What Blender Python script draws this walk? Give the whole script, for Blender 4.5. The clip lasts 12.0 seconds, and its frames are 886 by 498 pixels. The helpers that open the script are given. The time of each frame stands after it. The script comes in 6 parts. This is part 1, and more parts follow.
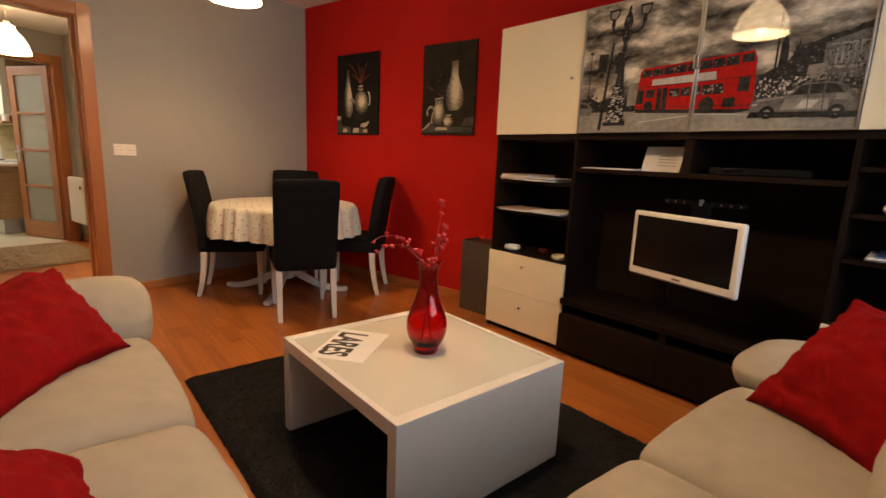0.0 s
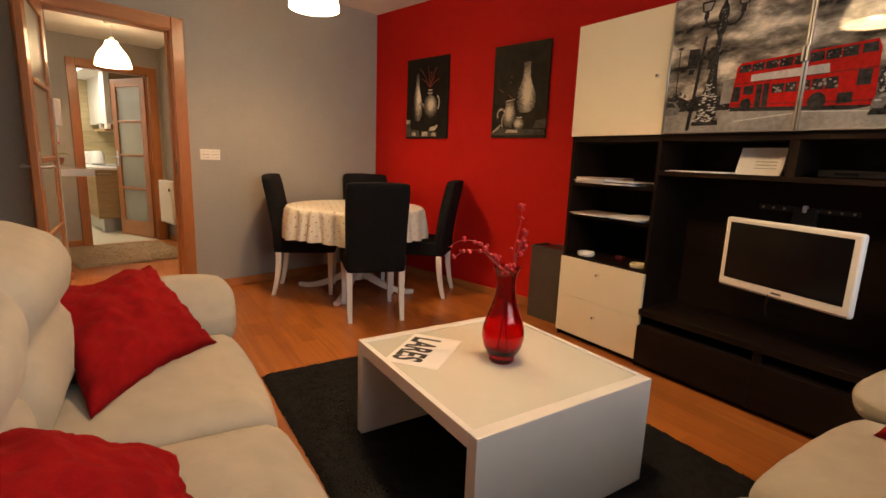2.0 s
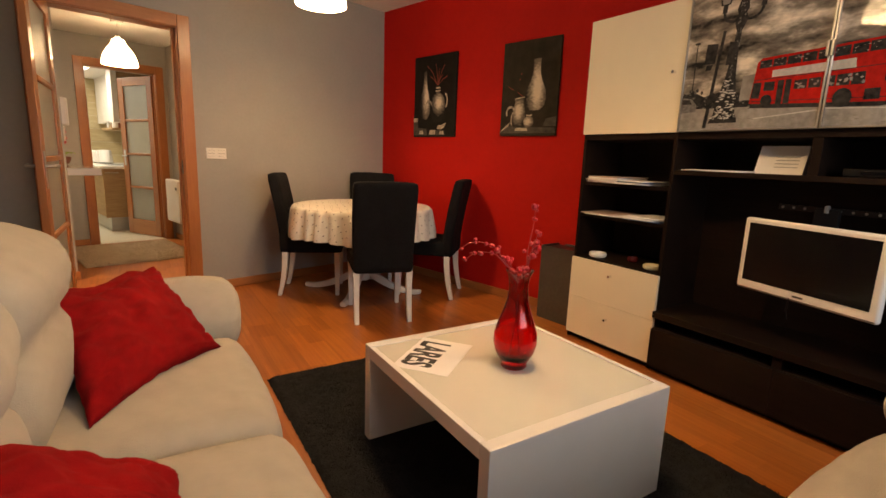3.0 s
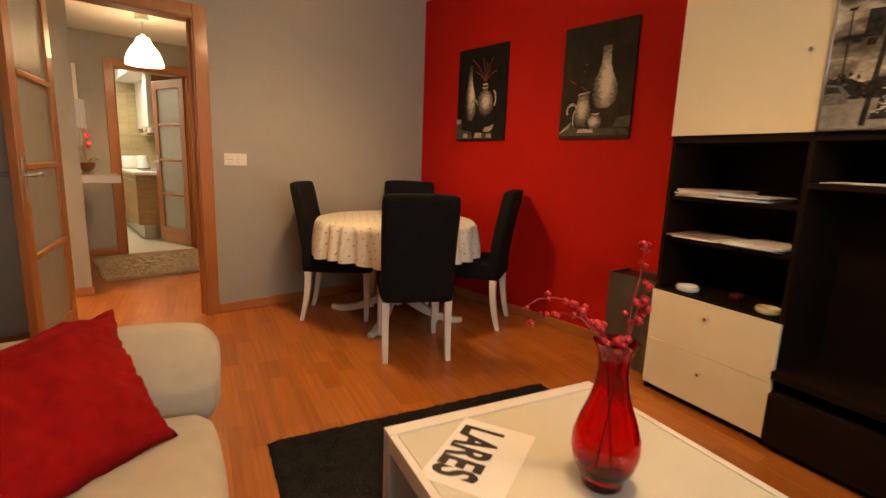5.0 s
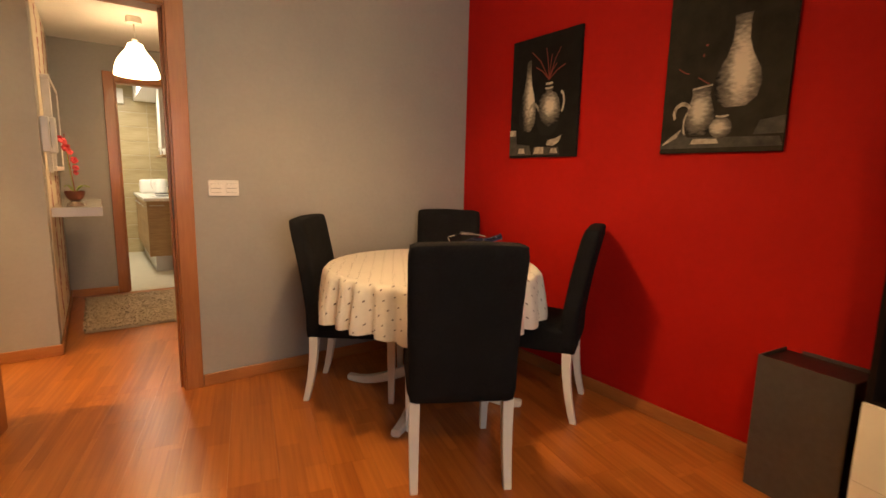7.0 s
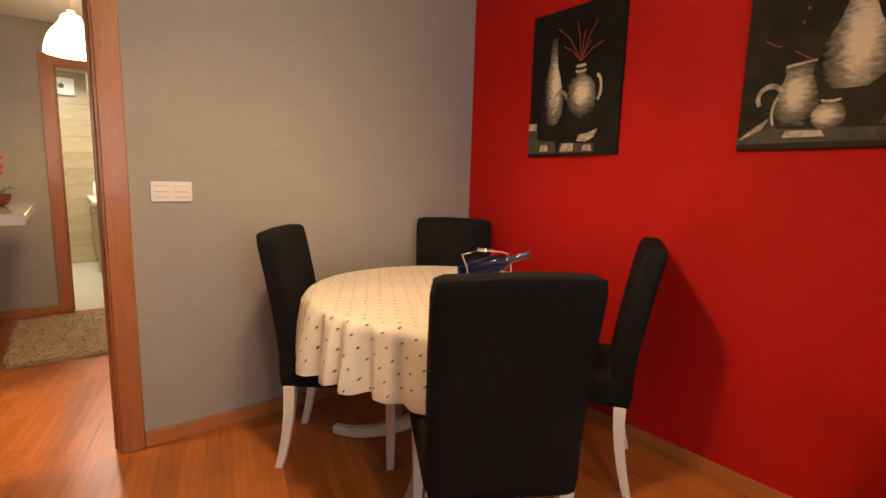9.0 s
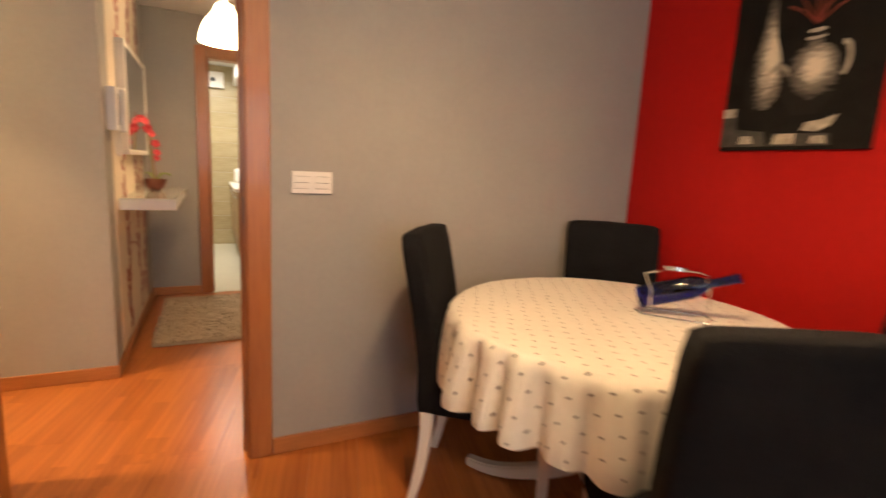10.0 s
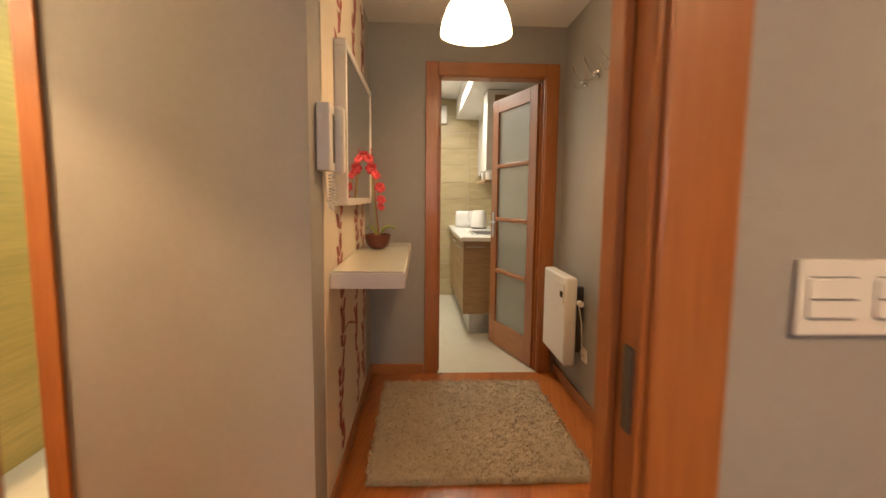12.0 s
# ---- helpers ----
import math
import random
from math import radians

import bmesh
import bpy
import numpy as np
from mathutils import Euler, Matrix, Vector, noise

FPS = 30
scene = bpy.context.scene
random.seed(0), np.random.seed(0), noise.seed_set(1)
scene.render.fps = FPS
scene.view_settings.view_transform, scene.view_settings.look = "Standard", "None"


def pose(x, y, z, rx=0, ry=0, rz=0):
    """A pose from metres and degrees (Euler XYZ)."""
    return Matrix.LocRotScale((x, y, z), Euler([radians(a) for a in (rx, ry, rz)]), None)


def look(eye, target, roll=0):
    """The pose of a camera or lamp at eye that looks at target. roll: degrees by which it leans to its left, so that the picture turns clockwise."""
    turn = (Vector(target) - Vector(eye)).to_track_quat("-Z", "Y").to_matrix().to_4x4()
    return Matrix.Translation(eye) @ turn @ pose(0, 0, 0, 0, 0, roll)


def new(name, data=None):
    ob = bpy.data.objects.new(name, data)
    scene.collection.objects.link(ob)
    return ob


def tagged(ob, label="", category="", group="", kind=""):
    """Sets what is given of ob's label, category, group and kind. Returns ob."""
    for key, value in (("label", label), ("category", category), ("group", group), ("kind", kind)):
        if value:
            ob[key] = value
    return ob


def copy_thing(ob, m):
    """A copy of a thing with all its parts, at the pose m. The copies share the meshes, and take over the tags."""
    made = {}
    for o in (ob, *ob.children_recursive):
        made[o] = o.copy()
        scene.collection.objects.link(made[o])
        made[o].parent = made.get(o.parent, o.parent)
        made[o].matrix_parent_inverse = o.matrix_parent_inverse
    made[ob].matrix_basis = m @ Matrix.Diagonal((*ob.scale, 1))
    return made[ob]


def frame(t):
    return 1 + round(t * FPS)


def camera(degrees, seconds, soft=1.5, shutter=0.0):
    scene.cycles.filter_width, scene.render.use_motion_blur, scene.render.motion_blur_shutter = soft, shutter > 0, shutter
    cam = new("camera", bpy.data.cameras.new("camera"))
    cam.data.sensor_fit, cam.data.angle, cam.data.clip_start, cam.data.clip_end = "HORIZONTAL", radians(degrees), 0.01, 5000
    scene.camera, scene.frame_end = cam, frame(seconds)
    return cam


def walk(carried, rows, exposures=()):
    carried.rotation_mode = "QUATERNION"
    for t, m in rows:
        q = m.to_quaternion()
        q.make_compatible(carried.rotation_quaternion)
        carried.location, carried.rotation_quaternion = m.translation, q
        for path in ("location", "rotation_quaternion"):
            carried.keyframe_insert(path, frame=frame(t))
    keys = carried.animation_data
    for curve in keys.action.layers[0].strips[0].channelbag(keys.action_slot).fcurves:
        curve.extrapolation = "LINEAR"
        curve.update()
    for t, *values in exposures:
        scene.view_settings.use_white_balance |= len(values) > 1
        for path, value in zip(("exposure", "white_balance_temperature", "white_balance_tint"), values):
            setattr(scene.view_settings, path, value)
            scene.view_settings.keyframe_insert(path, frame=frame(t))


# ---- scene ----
cam = camera(85.7, 12.0, shutter=0.5)
PATH = [
    (0, (0.285, 0.845, 1.143), (1.869, 2.009, 0.773), 2.4),
    (0.5, (0.286, 0.868, 1.139), (1.82, 2.099, 0.775), 2.4),
    (1, (0.275, 0.891, 1.142), (1.76, 2.18, 0.778), 2.4),
    (1.5, (0.277, 0.913, 1.136), (1.727, 2.242, 0.773), 2.4),
    (2, (0.28, 0.931, 1.137), (1.707, 2.284, 0.772), 2.2),
    (2.5, (0.288, 0.95, 1.133), (1.705, 2.312, 0.767), 2.2),
    (4.5, (0.546, 1.246, 1.164), (1.881, 2.687, 0.786), 2.1),
    (5, (0.69, 1.402, 1.15), (1.975, 2.893, 0.792), 2.2),
    (5.5, (0.826, 1.537, 1.172), (2.056, 3.073, 0.813), 2.0),
    (6, (0.978, 1.748, 1.194), (2.166, 3.319, 0.846), 1.7),
    (6.5, (1.141, 1.924, 1.191), (2.298, 3.524, 0.871), 1.5),
    (7, (1.237, 2.155, 1.203), (2.398, 3.755, 0.902), 1.3),
    (9, (1.448, 2.688, 1.19), (2.678, 4.239, 0.906), 1.6),
    (9.5, (1.43, 2.813, 1.196), (2.559, 4.435, 0.891), 2.8),
    (10, (1.455, 3.095, 1.186), (2.321, 4.868, 0.86), 3.0),
    (10.5, (1.466, 3.401, 1.218), (1.927, 5.323, 0.914), 1.7),
    (11, (1.386, 3.808, 1.205), (1.52, 5.79, 0.975), 1.0),
    (11.5, (1.365, 4.177, 1.209), (1.376, 6.165, 0.99), 0.7),
    (12, (1.32, 4.502, 1.216), (1.416, 6.488, 1.002), 0.6),
]
walk(cam, [(t, look(eye, target, roll)) for t, eye, target, roll in PATH], exposures=[(0.0, -0.40, 6750, 10), (2.5, -0.28, 6950, 10), (4.5, -0.32, 7500, 10), (6.0, -0.34, 7700, 10), (7.0, -0.26, 7250, 10), (9.0, -0.08, 6450, 10), (10.3, -0.04, 6400, 10), (11.0, -0.22, 6450, 10), (12.0, -0.40, 6500, 10)])

# ---- world and lights ----
world = bpy.data.worlds.new("evening_sky")
scene.world = world
world.use_nodes = True
_nt = world.node_tree
_sky = _nt.nodes.new("ShaderNodeTexSky")
_sky.sky_type = "NISHITA"
_sky.sun_disc = False
_sky.sun_elevation = radians(8)
_sky.sun_rotation = radians(160)
_nt.links.new(_sky.outputs["Color"], _nt.nodes["Background"].inputs["Color"])
_nt.nodes["Background"].inputs["Strength"].default_value = 0.10

WARM = (1.0, 0.60, 0.29)
COOL = (0.78, 0.87, 1.0)


def lamp(name, kind, where, power, colour, size=0.1, target=None):
    data = bpy.data.lights.new(name, kind)
    data.energy, data.color = power, colour
    if kind == "AREA":
        data.shape, data.size, data.size_y = "RECTANGLE", size[0], size[1]
    else:
        data.shadow_soft_size = size
    ob = new(name, data)
    ob.matrix_world = look(where, target) if target else pose(*where)
    return ob


lamp("dining_bulb", "POINT", (2.03, 3.79, 2.13), 46, WARM, 0.045)
lamp("sofa_bulb", "POINT", (1.52, 1.79, 2.12), 40, WARM, 0.05)
lamp("hall_bulb", "POINT", (1.553, 6.61, 1.985), 19, WARM, 0.045)
lamp("corridor_bulb", "POINT", (-0.50, 5.42, 2.25), 170, WARM, 0.015)
# unseen area lamps without fixtures, added to brighten the kitchen and bathroom
lamp("unseen_kitchen_light", "AREA", (1.45, 9.2, 2.28), 40, (1.0, 0.92, 0.78), (0.5, 0.9), (1.45, 9.2, 0))
lamp("unseen_bathroom_light", "AREA", (0.15, 7.0, 2.2), 26, (1.0, 0.95, 0.80), (0.4, 0.4), (0.15, 7.0, 0))
lamp("window_daylight", "AREA", (1.3, -0.86, 1.5), 52, COOL, (2.2, 1.3), (1.3, 3.0, 1.0))

# ---- materials ----


def rgba(c):
    return (*c, 1.0)


def material(name, base, rough=0.5, metal=0.0, var=0.06, scale=18.0, bump=0.0, bump_scale=None, stretch=(1, 1, 1), coat=0.0, second=None, sheen=0.0, random_amount=0.0, spec=0.5, tight=0.21):
    """Plain surface: two scales of tone variation and a fine relief."""
    m = bpy.data.materials.new(name)
    m.use_nodes = True
    nt = m.node_tree
    p = nt.nodes["Principled BSDF"]
    p.inputs["Roughness"].default_value, p.inputs["Metallic"].default_value = rough, metal
    p.inputs["Coat Weight"].default_value = coat
    p.inputs["Coat Roughness"].default_value = 0.08
    p.inputs["Sheen Weight"].default_value = sheen
    p.inputs["Specular IOR Level"].default_value = spec
    tc = nt.nodes.new("ShaderNodeTexCoord")
    mp = nt.nodes.new("ShaderNodeMapping")
    mp.inputs["Scale"].default_value = stretch
    nt.links.new(tc.outputs["Object"], mp.inputs["Vector"])
    big, fine = nt.nodes.new("ShaderNodeTexNoise"), nt.nodes.new("ShaderNodeTexNoise")
    big.inputs["Scale"].default_value, big.inputs["Detail"].default_value = scale * 0.12, 3
    fine.inputs["Scale"].default_value, fine.inputs["Detail"].default_value = scale, 6
    for n in (big, fine):
        nt.links.new(mp.outputs["Vector"], n.inputs["Vector"])
    add = nt.nodes.new("ShaderNodeMath")
    add.operation = "ADD"
    nt.links.new(big.outputs["Fac"], add.inputs[0])
    nt.links.new(fine.outputs["Fac"], add.inputs[1])
    last = add.outputs[0]
    if random_amount:
        info, mul = nt.nodes.new("ShaderNodeObjectInfo"), nt.nodes.new("ShaderNodeMath")
        mul.operation = "MULTIPLY_ADD"
        mul.inputs[1].default_value = random_amount
        nt.links.new(info.outputs["Random"], mul.inputs[0])
        nt.links.new(last, mul.inputs[2])
        last = mul.outputs[0]
    ramp = nt.nodes.new("ShaderNodeValToRGB")
    ramp.color_ramp.elements[0].position, ramp.color_ramp.elements[1].position = 0.51 - tight, 0.51 + tight + random_amount / 2
    half = nt.nodes.new("ShaderNodeMath")
    half.operation = "MULTIPLY"
    half.inputs[1].default_value = 0.5
    nt.links.new(last, half.inputs[0])
    nt.links.new(half.outputs[0], ramp.inputs["Fac"])
    low = second or tuple(c * (1 - 2 * var) for c in base)
    high = base if second else tuple(min(1, c * (1 + var)) for c in base)
    ramp.color_ramp.elements[0].color, ramp.color_ramp.elements[1].color = rgba(low), rgba(high)
    nt.links.new(ramp.outputs["Color"], p.inputs["Base Color"])
    if bump:
        b = nt.nodes.new("ShaderNodeBump")
        b.inputs["Strength"].default_value, b.inputs["Distance"].default_value = bump, 0.01
        src = fine
        if bump_scale:
            src = nt.nodes.new("ShaderNodeTexNoise")
            src.inputs["Scale"].default_value, src.inputs["Detail"].default_value = bump_scale, 4
            nt.links.new(mp.outputs["Vector"], src.inputs["Vector"])
        nt.links.new(src.outputs["Fac"], b.inputs["Height"])
        nt.links.new(b.outputs["Normal"], p.inputs["Normal"])
    return m


def glass(name, colour, rough=0.0, ior=1.45):
    m = bpy.data.materials.new(name)
    m.use_nodes = True
    p = m.node_tree.nodes["Principled BSDF"]
    p.inputs["Base Color"].default_value = rgba(colour)
    p.inputs["Roughness"].default_value, p.inputs["Transmission Weight"].default_value, p.inputs["IOR"].default_value = rough, 1.0, ior
    return m


def glowing(name, colour, strength, base=(0.9, 0.88, 0.84)):
    m = material(name, base, 0.4, var=0.01)
    p = m.node_tree.nodes["Principled BSDF"]
    p.inputs["Emission Color"].default_value, p.inputs["Emission Strength"].default_value = rgba(colour), strength
    return m


M_GREY = material("grey_wall_paint", (0.34, 0.325, 0.30), 0.75, var=0.03, scale=40, bump=0.12, bump_scale=260)
M_RED = material("red_wall_paint", (0.44, 0.008, 0.006), 0.75, var=0.05, scale=30, bump=0.12, bump_scale=260, spec=0.2)
M_CEIL = material("ceiling_paint", (0.78, 0.76, 0.72), 0.85, var=0.02, scale=20, bump=0.06, bump_scale=200)


def plank_material():
    """Three-strip laminate: every board shows staves of differing tone with fine grain along its length."""
    m = bpy.data.materials.new("laminate_planks")
    m.use_nodes = True
    nt = m.node_tree
    p = nt.nodes["Principled BSDF"]
    p.inputs["Roughness"].default_value = 0.29
    p.inputs["Specular IOR Level"].default_value = 0.45
    tc, info, comb, add = nt.nodes.new("ShaderNodeTexCoord"), nt.nodes.new("ShaderNodeObjectInfo"), nt.nodes.new("ShaderNodeCombineXYZ"), nt.nodes.new("ShaderNodeVectorMath")
    scl = nt.nodes.new("ShaderNodeMath")
    scl.operation = "MULTIPLY"
    scl.inputs[1].default_value = 37.0
    nt.links.new(info.outputs["Random"], scl.inputs[0])
    for k in ("X", "Y", "Z"):
        nt.links.new(scl.outputs[0], comb.inputs[k])
    add.operation = "ADD"
    nt.links.new(tc.outputs["Object"], add.inputs[0])
    nt.links.new(comb.outputs[0], add.inputs[1])
    turn = nt.nodes.new("ShaderNodeMapping")
    turn.inputs["Rotation"].default_value = (0, 0, radians(90))
    nt.links.new(add.outputs[0], turn.inputs["Vector"])
    brick = nt.nodes.new("ShaderNodeTexBrick")
    brick.offset, brick.offset_frequency = 0.37, 2
    brick.inputs["Color1"].default_value, brick.inputs["Color2"].default_value, brick.inputs["Mortar"].default_value = (0, 0, 0, 1), (1, 1, 1, 1), (0.25, 0.25, 0.25, 1)
    for key, value in (("Scale", 1.0), ("Mortar Size", 0.0007), ("Mortar Smooth", 0.2), ("Bias", 0.0), ("Brick Width", 0.52), ("Row Height", 0.095)):
        brick.inputs[key].default_value = value
    nt.links.new(turn.outputs["Vector"], brick.inputs["Vector"])
    grain = nt.nodes.new("ShaderNodeTexNoise")
    gm = nt.nodes.new("ShaderNodeMapping")
    gm.inputs["Scale"].default_value = (60, 2.2, 1)
    nt.links.new(add.outputs[0], gm.inputs["Vector"])
    nt.links.new(gm.outputs["Vector"], grain.inputs["Vector"])
    grain.inputs["Scale"].default_value, grain.inputs["Detail"].default_value = 1.0, 6
    blend = nt.nodes.new("ShaderNodeMath")
    blend.operation = "MULTIPLY_ADD"
    blend.inputs[1].default_value = 0.24
    nt.links.new(brick.outputs["Color"], blend.inputs[0])
    gs = nt.nodes.new("ShaderNodeMath")
    gs.operation = "MULTIPLY"
    gs.inputs[1].default_value = 0.55
    nt.links.new(grain.outputs["Fac"], gs.inputs[0])
    nt.links.new(gs.outputs[0], blend.inputs[2])
    ramp = nt.nodes.new("ShaderNodeValToRGB")
    e = ramp.color_ramp.elements
    e[0].position, e[0].color = 0.12, (0.25, 0.064, 0.012, 1)
    e[1].position, e[1].color = 0.68, (0.52, 0.185, 0.042, 1)
    nt.links.new(blend.outputs[0], ramp.inputs["Fac"])
    nt.links.new(ramp.outputs["Color"], p.inputs["Base Color"])
    b = nt.nodes.new("ShaderNodeBump")
    b.inputs["Strength"].default_value, b.inputs["Distance"].default_value = 0.05, 0.004
    nt.links.new(grain.outputs["Fac"], b.inputs["Height"])
    nt.links.new(b.outputs["Normal"], p.inputs["Normal"])
    return m


M_PLANK = plank_material()
M_WOOD = material("door_wood", (0.41, 0.150, 0.040), 0.38, scale=22, stretch=(5, 5, 0.4), second=(0.29, 0.095, 0.024), bump=0.03, coat=0.2)
M_WOODH = material("skirting_wood", (0.44, 0.175, 0.052), 0.4, scale=22, stretch=(0.5, 0.5, 5), second=(0.32, 0.115, 0.032), bump=0.03, coat=0.15)
M_FROST = material("frosted_glass", (0.80, 0.82, 0.74), 0.4, var=0.03, scale=60, bump=0.05)
M_FROST.node_tree.nodes["Principled BSDF"].inputs["Transmission Weight"].default_value = 0.8
M_WHITE = material("white_lacquer", (0.80, 0.78, 0.74), 0.3, var=0.015, scale=14, coat=0.1)
M_CREAM = material("cream_satin_front", (0.80, 0.72, 0.54), 0.52, var=0.015, scale=10, spec=0.3)
M_OFFW = material("off_white_paint", (0.76, 0.73, 0.68), 0.4, var=0.03, scale=20, bump=0.03)
M_DARK = material("black_brown_veneer", (0.016, 0.009, 0.006), 0.5, scale=20, stretch=(4, 0.4, 4), second=(0.007, 0.004, 0.003), bump=0.05, spec=0.08)
M_BLACK = material("black_plastic", (0.012, 0.012, 0.013), 0.35, var=0.05)
M_SLATE = material("matt_black_case", (0.006, 0.006, 0.006), 0.6, var=0.05, spec=0.1)
M_SCREEN = material("dark_screen", (0.004, 0.004, 0.005), 0.15, var=0.02, spec=0.2)
M_SLIP = material("black_cotton_cover", (0.010, 0.010, 0.011), 0.95, var=0.2, scale=90, bump=0.35, bump_scale=420, spec=0.12)
M_SOFA = material("beige_microfibre", (0.44, 0.395, 0.32), 0.9, var=0.07, scale=16, bump=0.25, bump_scale=340, sheen=0.08, spec=0.2)
M_REDC = material("red_cushion_cloth", (0.25, 0.004, 0.006), 0.95, var=0.16, scale=30, bump=0.35, bump_scale=380, spec=0.12)
M_RUG = material("black_shag", (0.020, 0.020, 0.021), 1.0, var=0.3, scale=160, bump=0.9, bump_scale=220, spec=0.1)
M_SHAG = material("taupe_shag", (0.47, 0.38, 0.275), 1.0, var=0.07, scale=16, bump=0.2, bump_scale=130, spec=0.1)
M_GLASSTOP = material("white_backed_glass", (0.70, 0.70, 0.62), 0.06, var=0.01, coat=0.4)
M_PAPER = material("paper", (0.82, 0.81, 0.80), 0.6, var=0.02)
M_INK = material("black_ink", (0.01, 0.01, 0.01), 0.5)
M_STEEL = material("brushed_steel", (0.50, 0.50, 0.50), 0.3, 1.0, scale=60, stretch=(1, 1, 12), var=0.06)
M_CHROME = material("chrome", (0.8, 0.8, 0.8), 0.08, 1.0, var=0.01)
M_BINMET = material("dark_metal_bin", (0.12, 0.11, 0.10), 0.4, 0.55, scale=40, var=0.1)
M_PLASTIC = material("white_plastic", (0.80, 0.77, 0.72), 0.35, var=0.01)
# flat dark tone standing in for shade in slots and sink; badge, brackets too
M_GROOVE = material("shadow_gap", (0.10, 0.09, 0.08), 0.7)
M_REDGLASS = glass("red_glass", (0.75, 0.008, 0.016), 0.02)
M_BLUEGLASS = glass("blue_glass", (0.02, 0.03, 0.42), 0.03)
M_CLEAR = glass("clear_glass", (0.92, 0.95, 0.94), 0.0)
M_BERRY = material("red_berries", (0.45, 0.010, 0.022), 0.35, var=0.15)
M_TWIG = material("red_twig", (0.30, 0.03, 0.03), 0.6)
M_SHADE = glowing("lit_white_shade", (1.0, 0.70, 0.40), 25.0)
M_SHADE4 = glowing("lit_hall_shade", (1.0, 0.70, 0.40), 15.0)
M_SHADE2 = glowing("lit_cream_shade", (1.0, 0.68, 0.36), 17.0)
M_SHADE3 = glowing("lit_bright_shade", (1.0, 0.70, 0.40), 92.0)
M_WPAPER = material("cream_wallpaper", (0.72, 0.63, 0.50), 0.7, var=0.03, scale=25)
M_MOTIF = material("brown_red_print", (0.36, 0.055, 0.045), 0.7, var=0.2)
M_MIRROR = material("mirror_silver", (0.86, 0.87, 0.86), 0.015, 1.0, var=0.0)
M_PETAL = material("orchid_petal", (0.55, 0.045, 0.06), 0.55, scale=70, second=(0.34, 0.003, 0.010), tight=0.16)
M_LEAF = material("orchid_leaf", (0.30, 0.40, 0.06), 0.45, var=0.15)
M_POT = material("brown_pot", (0.13, 0.03, 0.015), 0.3, var=0.15)
M_TILEW = material("kitchen_wall_tile", (0.60, 0.51, 0.31), 0.3, scale=16, stretch=(0.35, 0.35, 5), second=(0.34, 0.25, 0.12), random_amount=0.3)
M_TILEF = material("kitchen_floor_tile", (0.62, 0.58, 0.46), 0.35, var=0.05, scale=10)
M_BATHW = material("bathroom_tile", (0.70, 0.52, 0.16), 0.3, scale=14, stretch=(0.35, 0.35, 5), second=(0.46, 0.36, 0.10))
M_KFRONT = material("striped_oak_front", (0.44, 0.29, 0.14), 0.45, scale=16, stretch=(0.4, 0.4, 5), second=(0.22, 0.12, 0.05))
M_KTOP = material("white_worktop", (0.80, 0.78, 0.72), 0.25, var=0.03, scale=60)
M_GROUND = material("grey_ground", (0.2, 0.2, 0.19), 0.9)
# picture tones
M_P0 = material("print_cloud_sky", (0.40, 0.36, 0.30), 0.03)


def cloud_print(m):
    """Storm clouds: broad soft billows with bright rims, wider than high."""
    nt = m.node_tree
    ramp = next(n for n in nt.nodes if n.type == "VALTORGB")
    tex, mp, tc = nt.nodes.new("ShaderNodeTexNoise"), nt.nodes.new("ShaderNodeMapping"), nt.nodes.new("ShaderNodeTexCoord")
    tex.inputs["Scale"].default_value, tex.inputs["Detail"].default_value, tex.inputs["Roughness"].default_value, tex.inputs["Distortion"].default_value = 5.0, 9, 0.56, 0.12
    mp.inputs["Scale"].default_value, mp.inputs["Rotation"].default_value = (1, 1, 2.3), (radians(-10), 0, 0)
    nt.links.new(tc.outputs["Object"], mp.inputs["Vector"])
    nt.links.new(mp.outputs["Vector"], tex.inputs["Vector"])
    nt.links.new(tex.outputs["Fac"], ramp.inputs["Fac"])
    e = ramp.color_ramp.elements
    e[0].position, e[0].color = 0.36, (0.022, 0.020, 0.017, 1)
    e[1].position, e[1].color = 0.66, (0.82, 0.74, 0.62, 1)
    mid = e.new(0.50)
    mid.color = (0.22, 0.195, 0.16, 1)


cloud_print(M_P0)
M_P1 = material("print_road_grey", (0.36, 0.345, 0.32), 0.03, scale=40, second=(0.20, 0.19, 0.175), tight=0.15)
M_P2 = material("print_dark_grey", (0.055, 0.053, 0.05), 0.03, scale=50, second=(0.012, 0.012, 0.011), tight=0.15)
M_P3 = material("print_mid_grey", (0.20, 0.195, 0.185), 0.03, scale=70, second=(0.06, 0.058, 0.055), tight=0.15)
M_P4 = material("print_white", (0.62, 0.60, 0.56), 0.03, scale=60, second=(0.38, 0.37, 0.35), tight=0.15)
M_P5 = material("print_silver_grey", (0.34, 0.325, 0.30), 0.03, scale=22, second=(0.16, 0.145, 0.12), tight=0.15)
M_PR = material("print_red", (0.50, 0.016, 0.012), 0.03, scale=50, second=(0.26, 0.01, 0.008), tight=0.15)
M_CANVAS = material("canvas_dark", (0.018, 0.016, 0.013), 0.7, scale=12, second=(0.008, 0.007, 0.006), bump=0.2, bump_scale=500, spec=0.1)
M_CANVAS2 = material("canvas_olive_dark", (0.045, 0.038, 0.026), 0.7, scale=12, second=(0.016, 0.013, 0.009), bump=0.2, bump_scale=500, spec=0.1)
M_BRUSH = material("painted_clay_white", (0.74, 0.66, 0.52), 0.7, scale=34, second=(0.20, 0.17, 0.13), bump=0.4, bump_scale=120, spec=0.15, tight=0.17)
